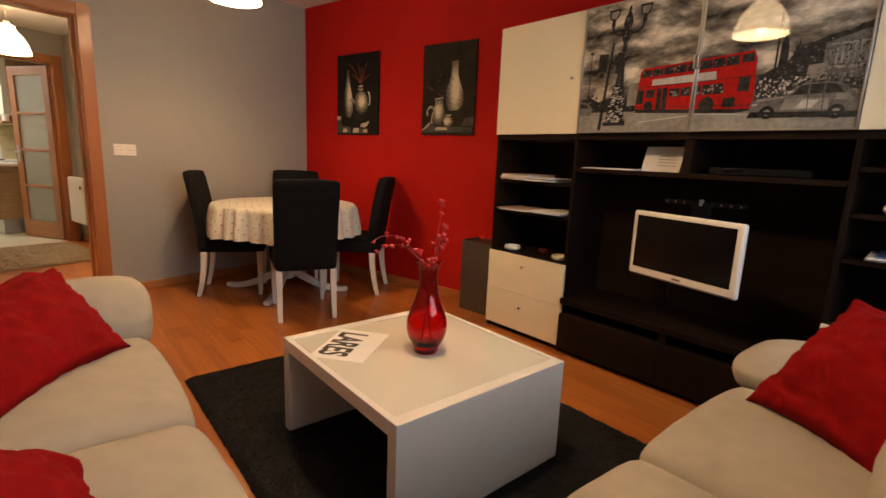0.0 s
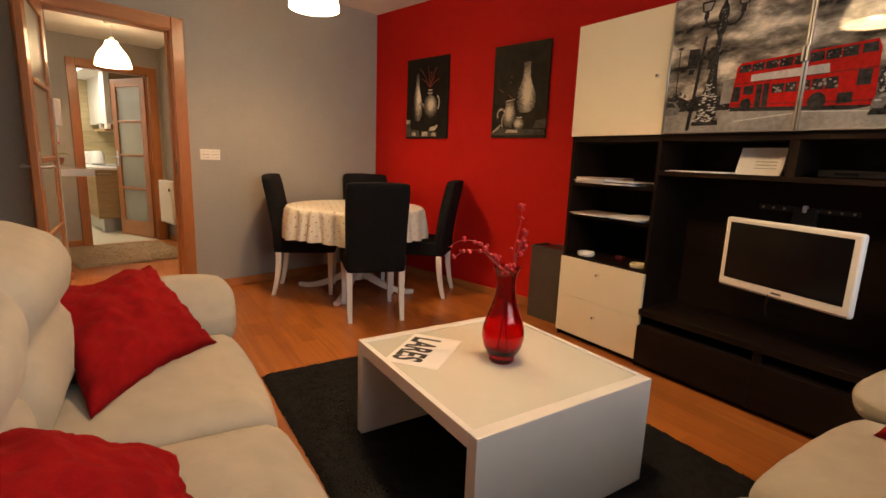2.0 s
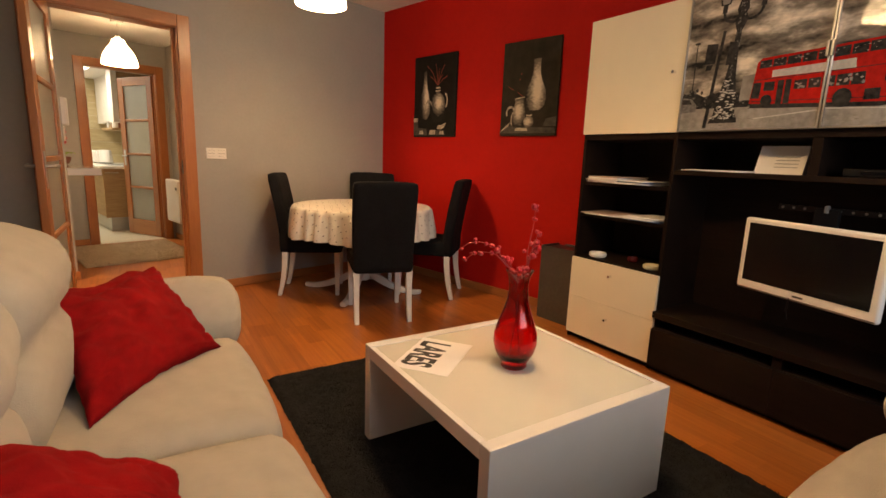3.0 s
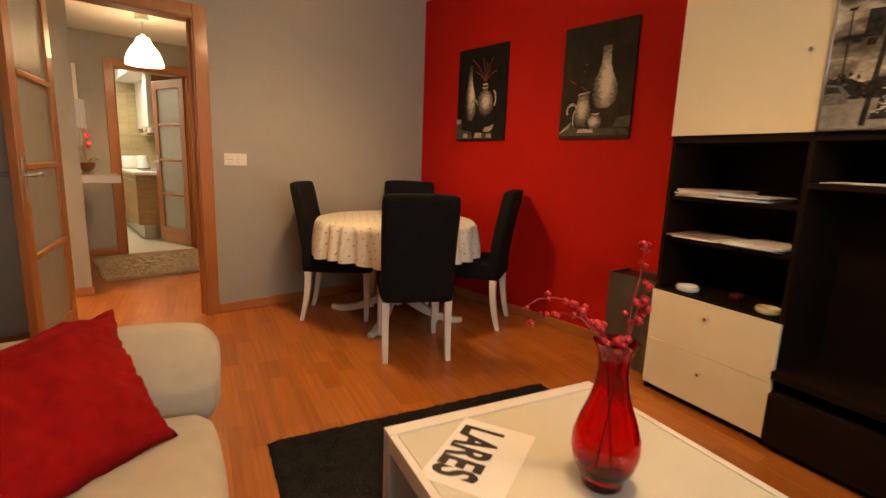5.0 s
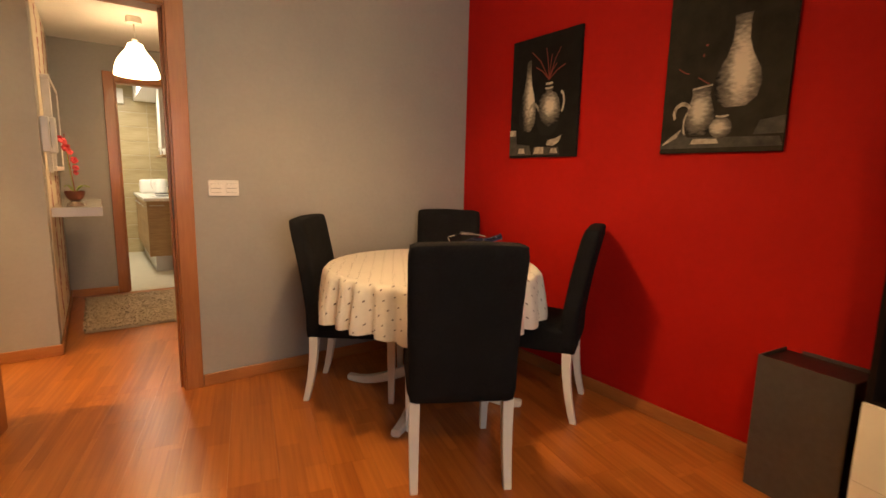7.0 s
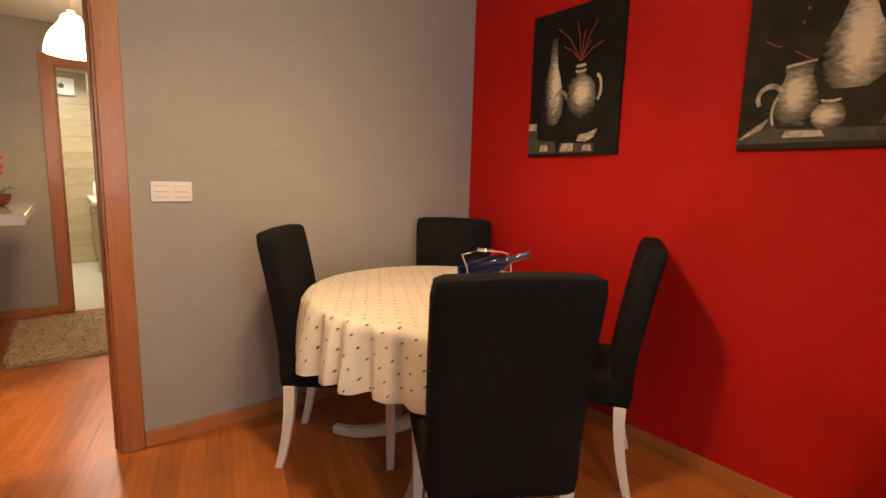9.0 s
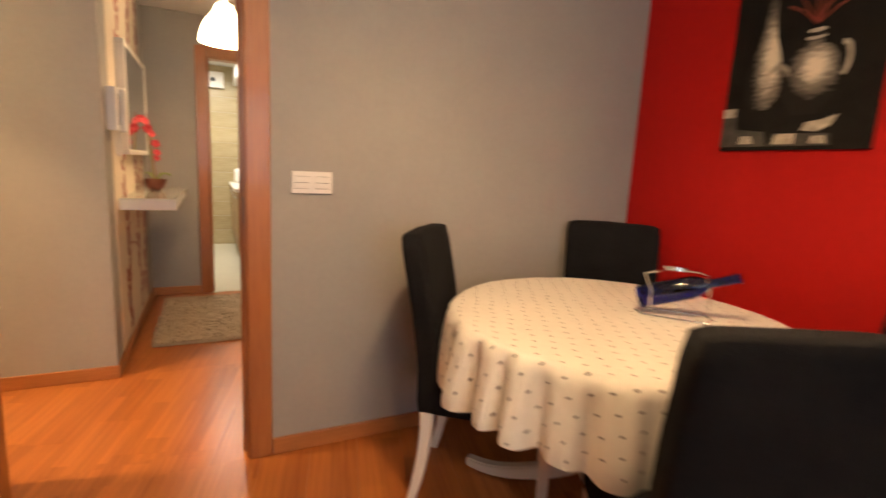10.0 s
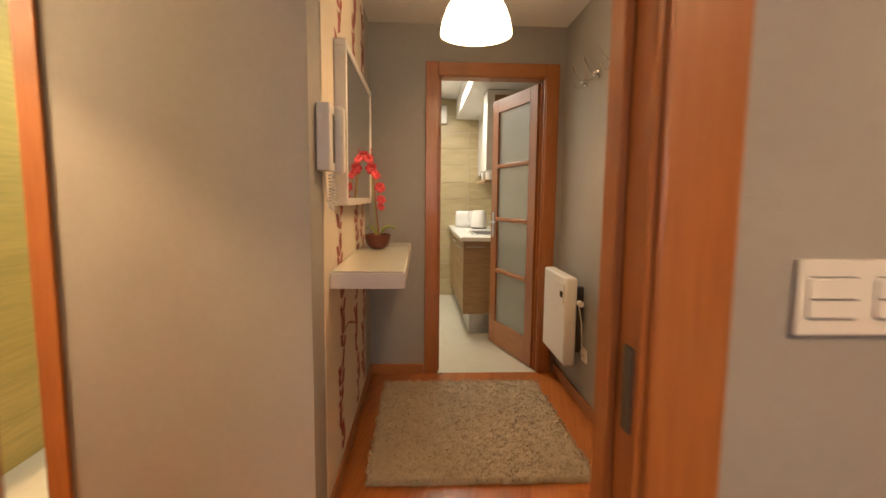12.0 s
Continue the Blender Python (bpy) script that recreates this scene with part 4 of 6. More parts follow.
# television on its swivel arm
tv = thing("television", pose(2.80, 1.262, 0.755, 0, 0, -26), "small white flat television on a swivel bracket", "television")
bm = box(-0.018, 0.014, -0.292, 0.290, -0.168, 0.168, 0.012, 3)
part("casing", bm, M_PLASTIC, tv, "glossy white casing")
part("screen", box(-0.0195, -0.0175, -0.262, 0.262, -0.124, 0.145), M_SCREEN, tv, "dark glossy screen", None)
part("badge", box(-0.0195, -0.0175, -0.022, 0.022, -0.148, -0.140), M_GROOVE, tv, smooth=None)
part("lower_slit", box(-0.0193, -0.0175, -0.284, 0.284, -0.161, -0.1585), M_BLACK, tv, smooth=None)
part("back_hump", box(0.014, 0.05, -0.17, 0.17, -0.11, 0.09, 0.012, 2), M_BLACK, tv)
bracket = thing("tv_bracket", un(D - 0.014, -BW * 1.95, 0.94), "black swivel television bracket on the cabinet back", "bracket")
part("rail", box(-0.012, 0.0, -0.21, 0.21, 0.010, 0.035, 0.002), M_BLACK, bracket)
for i in range(9):
    part("bolt", tube([(-0.012, -0.19 + 0.0475 * i, 0.022), (-0.015, -0.19 + 0.0475 * i, 0.022)], 0.006, 8), M_STEEL, bracket)
part("post", box(-0.03, 0.0, -0.05, 0.05, -0.20, 0.03, 0.004), M_BLACK, bracket)
part("cable_clip", box(-0.035, -0.012, -0.008, 0.010, 0.01, 0.045, 0.002), M_PLASTIC, bracket)
_inv = bracket.matrix_world.inverted()
_p0, _p1 = Vector((-0.025, 0.0, -0.15)), _inv @ Vector((2.86, 1.275, 0.755))
part("arm", tube([_p0, _p0.lerp(_p1, 0.5) + Vector((0, 0.06, 0)), _p1], 0.016, 8), M_BLACK, bracket)
part("cable", tube([_inv @ Vector((2.80, 1.30, 0.60)), _inv @ Vector((2.85, 1.31, 0.53)), _inv @ Vector((2.90, 1.31, 0.48))], 0.004, 6), M_BLACK, bracket)


def pile_of_papers(x, y, z, w, d, n, label, seed, turn=0.0):
    random.seed(seed)
    t = thing("magazine_stack", un(x, y, z), label, "magazines", "papers on the shelves")
    zz = 0.0005
    for i in range(n):
        h = random.uniform(0.003, 0.0075)
        b = box(-d / 2, d / 2, -w / 2, w / 2, zz, zz + h, 0.0008, 1)
        bmesh.ops.transform(b, matrix=pose(random.uniform(-.012, .012), random.uniform(-.018, .018), 0, 0, 0, turn + random.uniform(-8, 8)), verts=b.verts)
        part("magazine", b, random.choice((M_PAPER, M_MAG1, M_MAG2, M_PAPER, M_PAPER, M_MAG4, M_PAPER)), t)
        zz += h
    return t


M_MAG1 = material("magazine_cover_pink", (0.55, 0.40, 0.36), 0.35, var=0.25, scale=30)
M_MAG4 = material("magazine_cover_blue", (0.07, 0.13, 0.26), 0.35, var=0.3, scale=40)
M_MAG2 = material("magazine_cover_grey", (0.40, 0.42, 0.45), 0.35, var=0.25, scale=30)
pile_of_papers(0.15, -0.17, 1.03, 0.22, 0.28, 7, "pile of colourful magazines on the upper shelf", 1)
pile_of_papers(0.14, -0.35, 1.03, 0.2, 0.26, 4, "low pile of grey brochures on the upper shelf", 9)
pile_of_papers(0.14, -0.15, 0.83, 0.22, 0.28, 2, "two flat magazines on the middle shelf", 2, 10)
pile_of_papers(0.14, -0.44, 0.83, 0.22, 0.26, 4, "small pile of magazines on the middle shelf", 3)
pile_of_papers(0.15, -0.80, 1.124, 0.30, 0.24, 2, "flat papers above the television", 4, 4)
pile_of_papers(0.16, -2.10, 1.18, 0.3, 0.26, 3, "pile of papers in the shelf column", 5)
pile_of_papers(0.16, -2.10, 0.82, 0.3, 0.26, 4, "pile of magazines in the shelf column", 6)
cal = thing("desk_calendar", un(0.12, -1.06, 1.1242), "white tent-shaped desk calendar on the shelf", "calendar")
part("front_leaf", sweep([[(0.0, -0.10, 0), (0.003, -0.10, 0), (0.003, 0.10, 0), (0.0, 0.10, 0)], [(0.05, -0.10, 0.13), (0.053, -0.10, 0.13), (0.053, 0.10, 0.13), (0.05, 0.10, 0.13)]]), M_PAPER, cal, smooth=None)
part("back_leaf", sweep([[(0.105, -0.10, 0), (0.108, -0.10, 0), (0.108, 0.10, 0), (0.105, 0.10, 0)], [(0.0535, -0.10, 0.13), (0.0565, -0.10, 0.13), (0.0565, 0.10, 0.13), (0.0535, 0.10, 0.13)]]), M_PAPER, cal, smooth=None)
for i in range(4):
    part("print_row", sweep([[(0.011 + 0.006 * i - 0.0012, -0.075, 0.03 + 0.0156 * i), (0.011 + 0.006 * i - 0.0002, -0.075, 0.03 + 0.0156 * i), (0.011 + 0.006 * i - 0.0002, 0.02, 0.03 + 0.0156 * i), (0.011 + 0.006 * i - 0.0012, 0.02, 0.03 + 0.0156 * i)], [(0.0125 + 0.006 * i - 0.0012, -0.075, 0.034 + 0.0156 * i), (0.0125 + 0.006 * i - 0.0002, -0.075, 0.034 + 0.0156 * i), (0.0125 + 0.006 * i - 0.0002, 0.02, 0.034 + 0.0156 * i), (0.0125 + 0.006 * i - 0.0012, 0.02, 0.034 + 0.0156 * i)]]), M_MAG2, cal, smooth=None)
player = thing("disc_player", un(0.20, -1.52, 1.124), "slim black disc player on the shelf", "player")
part("case", box(-0.13, 0.13, -0.20, 0.20, 0.0035, 0.034, 0.003), M_SLATE, player)
part("display", box(-0.132, -0.1302, 0.06, 0.14, 0.012, 0.026), M_SCREEN, player, smooth=None)
for a in (-0.1, 0.1):
    for b in (-0.16, 0.16):
        part("foot", tube([(a, b, 0), (a, b, 0.005)], 0.012, 10), M_BLACK, player)


def dish(x, y, mat, label, r=0.055):
    d = thing("dish", un(x, y, 0.5552), label, "ashtray", "small dishes on the shelf")
    part("bowl", turned([(0.0, 0.0), (r * 0.75, 0.0), (r * 0.97, 0.008), (r, 0.020), (r * 0.93, 0.030), (r * 0.8, 0.030), (r * 0.72, 0.018), (r * 0.6, 0.010), (0.0, 0.008)], 32), mat, d, smooth=60)


M_DISHR = material("dark_red_ceramic", (0.10, 0.01, 0.012), 0.25)
M_DISHC = material("cream_ceramic", (0.66, 0.60, 0.40), 0.25)
dish(0.09, -0.13, M_WHITE, "white round ceramic dish on the shelf")
dish(0.17, -0.33, M_DISHR, "dark red ceramic dish on the shelf", 0.033)
dish(0.08, -0.52, M_DISHC, "cream ceramic dish on the shelf", 0.05)
sp = thing("white_case", un(0.12, -2.05, 1.0), "small white rounded case on the shelf", "case")
part("body", soft_box(0.12, 0.18, 0.05, 0.024, 0.0, 0.0, 6), M_WHITE, sp, smooth=180).location.z = 0.025

# metal bin beside the unit
bn = thing("bin", pose(3.375, 2.705, 0, 0, 0, -7), "tall grey metal bin beside the wall unit", "bin")
W2, D2, H2, T2 = 0.155, 0.105, 0.545, 0.006
part("front", box(-D2, -D2 + T2, -W2, W2, 0, H2, 0.001, 1), M_BINMET, bn)
part("back", box(D2 - T2, D2, -W2, W2, 0, H2, 0.001, 1), M_BINMET, bn)
for s in (1, -1):
    part("side", box(-D2 + T2, D2 - T2, s * W2, s * (W2 - T2), 0, H2, 0.001, 1), M_BINMET, bn)
part("bottom", box(-D2 + T2, D2 - T2, -W2 + T2, W2 - T2, 0.002, 0.02), M_BLACK, bn, smooth=None)
# black block filling the bin, painted in for the shade of its open inside
part("inner_shade", box(-D2 + T2 + 0.002, D2 - T2 - 0.002, -W2 + T2 + 0.002, W2 - T2 - 0.002, 0.021, 0.533), M_BLACK, bn, smooth=None)

# ---- dining corner ----
TX, TY = 2.68, 4.235
dt = thing("dining_table", pose(TX, TY, 0), "round white pedestal dining table", "dining table")
part("tabletop", turned([(0.0, 0.70), (0.53, 0.70), (0.545, 0.71), (0.545, 0.722), (0.53, 0.73), (0.0, 0.73)], 56), M_OFFW, dt)
part("pedestal", turned([(0.0, 0.10), (0.055, 0.10), (0.07, 0.13), (0.06, 0.20), (0.045, 0.26), (0.06, 0.36), (0.075, 0.44), (0.05, 0.52), (0.045, 0.60), (0.09, 0.66), (0.16, 0.70), (0.0, 0.70)], 28), M_OFFW, dt)
for k in range(4):
    a = radians(37 + 90 * k)
    secs = []
    for f in range(9):
        q = f / 8
        r = 0.045 + 0.465 * q
        z = 0.20 - 0.175 * math.sin(q * math.pi / 2) ** 0.8 + 0.03 * max(0, q - 0.8) * 2
        w, hh = 0.055 - 0.012 * q, 0.07 - 0.035 * q
        secs.append([(r, -w / 2, z - hh / 2), (r, w / 2, z - hh / 2), (r, w / 2, z + hh / 2), (r, -w / 2, z + hh / 2)])
    low = min(p[2] for s_ in secs for p in s_)
    secs = [[(p[0], p[1], p[2] - low) for p in s_] for s_ in secs]
    b = sweep(secs)
    bmesh.ops.bevel(b, geom=b.edges[:], offset=0.006, segments=2, affect="EDGES")
    bmesh.ops.transform(b, matrix=Matrix.Rotation(a, 4, "Z"), verts=b.verts)
    part("foot", b, M_OFFW, dt, "curved white foot")

# tablecloth: flat top, hanging scalloped folds; printed flower marks are set on it
cloth = thing("tablecloth", pose(TX, TY, 0.7305), "cream tablecloth with rows of small flower prints", "tablecloth")
random.seed(11)


def cloth_point(r, a, lift=0.0):
    R = 0.565
    if r <= R - 0.02:
        return Vector((r * math.cos(a), r * math.sin(a), 0.004 + lift))
    hang = r - (R - 0.02)
    f = min(1.0, hang / 0.22)
    ph = 27 * a + 1.7 * math.sin(3 * a + 0.6) + 1.3 * math.sin(5 * a + 2.0)
    wave = (0.024 + 0.009 * math.sin(4 * a + 1.0)) * (math.cos(ph) - 0.28 * math.cos(2 * ph)) + 0.012 * math.sin(11 * a + 2 * math.sin(2 * a))
    rr = R - 0.02 + min(hang, 0.03) * 0.75 + (wave + 0.026) * f ** 0.75 + lift * f
    z = 0.004 - max(0.0, hang - 0.012) * 0.985 + lift * (1 - f)
    return Vector((rr * math.cos(a), rr * math.sin(a), z))


bm = bmesh.new()
SEG = 432
radii = [0.0, 0.12, 0.25, 0.38, 0.48, 0.53, 0.545, 0.555, 0.565, 0.58, 0.60, 0.63, 0.66, 0.69, 0.72, 0.745, 0.77, 0.80]
rings = []
for r in radii:
    if r == 0:
        rings.append([bm.verts.new((0, 0, 0.004))])
    else:
        rings.append([bm.verts.new(cloth_point(r + (0.012 * math.sin(5 * 2 * math.pi * i / SEG) if r > 0.79 else 0), 2 * math.pi * i / SEG)) for i in range(SEG)])
for a, b in zip(rings, rings[1:]):
    for i in range(SEG):
        j = (i + 1) % SEG
        q = list(dict.fromkeys([a[i % len(a)], a[j % len(a)], b[j], b[i]]))
        bm.faces.new(q)
M_CLOTH = material("cream_cotton_cloth", (0.80, 0.76, 0.67), 0.85, var=0.04, scale=40, bump=0.15, bump_scale=500, sheen=0.2)
part("sheet", bm, M_CLOTH, cloth, smooth=180)
bm = bmesh.new()
th = radians(-30)
for i in range(-24, 25):
    for j in range(-24, 25):
        px, py = 0.053 * i + 0.004 * math.sin(j * 1.7), 0.047 * j + 0.003 * math.sin(i * 2.1)
        r, a = math.hypot(px, py), math.atan2(py, px) + th
        if r > 0.78 or r < 0.01:
            continue
        dpx = 0.0075
        pts = []
        for ox, oy in ((-dpx, 0), (-dpx * 0.3, -0.0030), (dpx * 0.5, -0.0026), (dpx, 0.0006), (dpx * 0.3, 0.0030)):
            x, y = px + ox, py + oy
            pts.append(cloth_point(math.hypot(x, y), math.atan2(y, x) + th, 0.0018))
        bm.faces.new([bm.verts.new(p) for p in pts])
M_FLOWER = material("brown_flower_print", (0.07, 0.03, 0.028), 0.8, var=0.3, scale=200)
ob = part("flower_print", bm, M_FLOWER, cloth, smooth=None)
ob["kind"] = "stuff"


def dining_chair(m, label):
    """A high-backed chair in a dark slip cover; local origin under the middle of its back, facing +y."""
    c = thing("dining_chair", m, label, "chair", "chairs round the dining table")
    hw = 0.215
    # backrest with skirt, in one tailored cover
    b = soft_box(2 * hw, 0.085, 0.62, 0.026, 0.0, 0.0025, 12, 3)
    for v in b.verts:
        k = (v.co.z + 0.31) / 0.62
        v.co.y -= 0.112 * max(0, k - 0.2) ** 1.3
        v.co.x *= 0.965 + 0.045 * k
        v.co.z += 0.008 * math.cos(v.co.x * 7) * (1 if v.co.z > 0.2 else 0)
    bmesh.ops.transform(b, matrix=Matrix.Translation((0, 0.045, 0.66)), verts=b.verts)
    part("backrest", b, M_SLIP, c, smooth=180)
    s_ = soft_box(2 * hw - 0.012, 0.45, 0.125, 0.022, 0.018, 0.002, 12, 8)
    bmesh.ops.transform(s_, matrix=Matrix.Translation((0, 0.265, 0.415)), verts=s_.verts)
    part("seat", s_, M_SLIP, c, smooth=180)
    for sx in (1, -1):
        secs = []
        for f in range(7):
            q = f / 6
            z = 0.36 * (1 - q)
            secs.append(rect(sx * (hw - 0.032), 0.045 - 0.05 * q ** 2, 0.044 - 0.012 * q, 0.046 - 0.014 * q, z))
        l = sweep(secs)
        bmesh.ops.bevel(l, geom=l.edges[:], offset=0.003, segments=1, affect="EDGES")
        part("leg", l, M_OFFW, c, "white painted wooden leg")
        l = sweep([rect(sx * (hw - 0.036), 0.452, 0.044 - 0.014 * q, 0.044 - 0.014 * q, 0.36 * (1 - q)) for q in (0, 0.5, 1)])
        bmesh.ops.bevel(l, geom=l.edges[:], offset=0.003, segments=1, affect="EDGES")
        part("leg", l, M_OFFW, c, "white painted wooden leg")
    return c


ch = dining_chair(pose(2.305, 3.475, 0, 0, 0, -29), "dark slip-covered dining chair with white legs")
for x, y, turn in ((2.19, 4.665, -128), (3.20, 4.80, 142), (3.235, 3.665, 32)):
    copy_thing(ch, pose(x, y, 0, 0, 0, turn))

# blue bottle in a wire cradle on the table
TZ = 0.7305 + 0.0045
bot = thing("wine_bottle", pose(2.80, 4.24, TZ + 0.055) @ pose(0, 0, 0, 0, 0, -48) @ pose(0, 0, 0, 0, -20, 0), "empty blue glass bottle lying in a wire cradle", "bottle")
b = turned([(0.0, -0.02), (0.034, -0.02), (0.039, -0.012), (0.039, 0.15), (0.034, 0.175), (0.018, 0.205), (0.0145, 0.225), (0.0145, 0.285), (0.017, 0.287), (0.017, 0.298), (0.0115, 0.298), (0.0115, 0.225), (0.031, 0.17), (0.036, 0.15), (0.036, -0.008), (0.0, -0.008)], 28)
bmesh.ops.transform(b, matrix=Matrix.Rotation(radians(90), 4, "Y"), verts=b.verts)
part("body", b, M_BLUEGLASS, bot, smooth=50)
cr = thing("bottle_cradle", pose(2.80, 4.24, TZ) @ pose(0, 0, 0, 0, 0, -48), "chrome wire bottle cradle with a coiled grip", "bottle holder")
part("frame", tube([(0.02, -0.048, 0.003), (0.02, -0.05, 0.09), (-0.005, -0.05, 0.145), (0.03, -0.045, 0.155), (0.06, 0, 0.158), (0.10, 0.0, 0.160), (0.16, 0.0, 0.158), (0.19, 0.01, 0.15), (0.20, 0.02, 0.11), (0.21, 0.03, 0.003)], 0.003, 8), M_CHROME, cr)
part("loop", tube([(0.0, -0.05, 0.003), (0.02, -0.048, 0.003), (0.10, -0.055, 0.003), (0.20, -0.05, 0.003), (0.215, 0.0, 0.003), (0.20, 0.05, 0.003), (0.0, 0.05, 0.003), (-0.02, 0.0, 0.003), (0.0, -0.05, 0.003)], 0.003, 8), M_CHROME, cr)
part("grip", tube([(0.055 + 0.002 * i, 0.008 * math.cos(i * 1.6), 0.162 + 0.008 * math.sin(i * 1.6)) for i in range(36)], 0.0022, 6), M_CHROME, cr, "coiled wire grip")
part("neck_ring", tube([(0.185, 0.02 * math.cos(k * 0.6), 0.125 + 0.02 * math.sin(k * 0.6)) for k in range(12)], 0.0025, 6), M_CHROME, cr)


def canvas(name, y0, y1, z0, z1, label, ground, shapes):
    """A stretched canvas on the red wall with painted jars; outlines in shares of its width (from the left) and height."""
    c = thing(name, pose(3.485, y1, z0, 0, 0, 0), label, "painting", "still life paintings")
    w, hh = y1 - y0, z1 - z0
    cv = part("canvas", box(-0.018, -0.001, -w, 0, 0, hh, 0.002), ground, c)
    for i, (nm, mt, polys) in enumerate(shapes):
        for p in polys:
            bm = bmesh.new()
            bm.faces.new([bm.verts.new((-0.0184 - 0.0003 * i, -u * w, v * hh)) for u, v in p])
            part(nm, bm, mt, cv, smooth=None)
    return c


def vessel_paint(name, w, hh, u, v, ru, rv, bright=1.0):
    """Oil paint that is pale where the vessel bulges to the light and sinks into the dark ground at its rim, with dry brush flecks."""
    m = bpy.data.materials.new(name)
    m.use_nodes = True
    nt = m.node_tree
    p = nt.nodes["Principled BSDF"]
    p.inputs["Roughness"].default_value, p.inputs["Specular IOR Level"].default_value = 0.65, 0.15
    tc, mp, ln = nt.nodes.new("ShaderNodeTexCoord"), nt.nodes.new("ShaderNodeMapping"), nt.nodes.new("ShaderNodeVectorMath")
    mp.vector_type = "POINT"
    sy, sz = 1 / (ru * w), 1 / (rv * hh)
    mp.inputs["Scale"].default_value, mp.inputs["Location"].default_value = (0, sy, sz), (0, u * w * sy, -v * hh * sz)
    ln.operation = "LENGTH"
    nt.links.new(tc.outputs["Object"], mp.inputs["Vector"])
    nt.links.new(mp.outputs["Vector"], ln.inputs[0])
    fleck, fm = nt.nodes.new("ShaderNodeTexNoise"), nt.nodes.new("ShaderNodeMapping")
    fm.inputs["Rotation"].default_value, fm.inputs["Scale"].default_value = (radians(25), 0, 0), (1, 34, 72)
    fleck.inputs["Scale"].default_value, fleck.inputs["Detail"].default_value = 1.0, 4
    nt.links.new(tc.outputs["Object"], fm.inputs["Vector"])
    nt.links.new(fm.outputs["Vector"], fleck.inputs["Vector"])
    add = nt.nodes.new("ShaderNodeMath")
    add.operation = "MULTIPLY_ADD"
    add.inputs[1].default_value = 0.80
    nt.links.new(fleck.outputs["Fac"], add.inputs[0])
    nt.links.new(ln.outputs["Value"], add.inputs[2])
    ramp = nt.nodes.new("ShaderNodeValToRGB")
    half = nt.nodes.new("ShaderNodeMath")
    half.operation = "MULTIPLY"
    half.inputs[1].default_value = 0.5
    nt.links.new(add.outputs[0], half.inputs[0])
    nt.links.new(half.outputs[0], ramp.inputs["Fac"])
    e = ramp.color_ramp.elements
    e[0].position, e[0].color = 0.34, (0.68 * bright, 0.60 * bright, 0.48 * bright, 1)
    e[1].position, e[1].color = 0.78, (0.014, 0.012, 0.010, 1)
    mid = e.new(0.55)
    mid.color = (0.20 * bright, 0.175 * bright, 0.14 * bright, 1)
    nt.links.new(ramp.outputs["Color"], p.inputs["Base Color"])
    b = nt.nodes.new("ShaderNodeBump")
    b.inputs["Strength"].default_value, b.inputs["Distance"].default_value = 0.3, 0.002
    nt.links.new(fleck.outputs["Fac"], b.inputs["Height"])
    nt.links.new(b.outputs["Normal"], p.inputs["Normal"])
    return m


W1, H1, W2_, H2_ = 0.54, 0.718, 0.516, 0.706
BOTTLE = [(0.05, 0.0), (0.11, 0.05), (0.115, 0.13), (0.085, 0.22), (0.05, 0.28), (0.032, 0.36), (0.028, 0.44)]
JAR = [(0.08, 0.0), (0.155, 0.06), (0.18, 0.14), (0.15, 0.21), (0.10, 0.245), (0.05, 0.255), (0.045, 0.30), (0.05, 0.315)]
twigs = [stroke([(0.58, 0.63), (0.58 + dx * 0.5, 0.63 + dy * 0.65), (0.58 + dx, 0.63 + dy)], 0.005) for dx, dy in ((-0.2, 0.12), (-0.06, 0.26), (0.03, 0.2), (0.15, 0.24), (0.22, 0.1), (0.10, 0.12), (-0.27, 0.25))]
canvas("painting", 3.965, 4.505, 1.332, 2.05, "dark still life canvas with pale bottle and lidded jar", M_CANVAS, [
    ("bottle", vessel_paint("painted_bottle", W1, H1, 0.31, 0.50, 0.11, 0.30, 1.1), [mirrored_profile(0.27, [(w * 1.15, 0.22 + v * 1.36) for w, v in BOTTLE])]),
    ("jar", vessel_paint("painted_jar", W1, H1, 0.61, 0.42, 0.15, 0.14, 1.1), [mirrored_profile(0.585, [(w, 0.18 + v * 1.38) for w, v in JAR])]),
    ("jar_handle", M_BRUSH, [arc(0.37, 0.37, 0.075, 0.075, 15, 200, 0.014), arc(0.76, 0.44, 0.045, 0.08, -70, 95, 0.012), arc(0.585, 0.605, 0.05, 0.008, 180, 360, 0.008), arc(0.585, 0.57, 0.055, 0.008, 180, 360, 0.008)]),
    ("bowl", M_BRUSH, [[(0.58, 0.10), (0.68, 0.09), (0.76, 0.12), (0.80, 0.175), (0.70, 0.15), (0.60, 0.14)]]),
    ("table_edge", M_BRUSHD, [[(0.0, 0.02), (0.36, 0.02), (0.33, 0.10), (0.12, 0.12), (0.10, 0.24), (0.0, 0.24)], [(0.38, 0.02), (0.78, 0.02), (0.76, 0.08), (0.40, 0.09)]]),
    ("cloth_light", M_BRUSH, [[(0.0, 0.19), (0.10, 0.19), (0.10, 0.24), (0.0, 0.24)], [(0.40, 0.03), (0.55, 0.03), (0.55, 0.085), (0.42, 0.085)], [(0.15, 0.035), (0.26, 0.035), (0.24, 0.08), (0.16, 0.08)], [(0.64, 0.03), (0.75, 0.03), (0.74, 0.07), (0.66, 0.07)]]),
    ("twig_stroke", M_BRUSHR, twigs)])
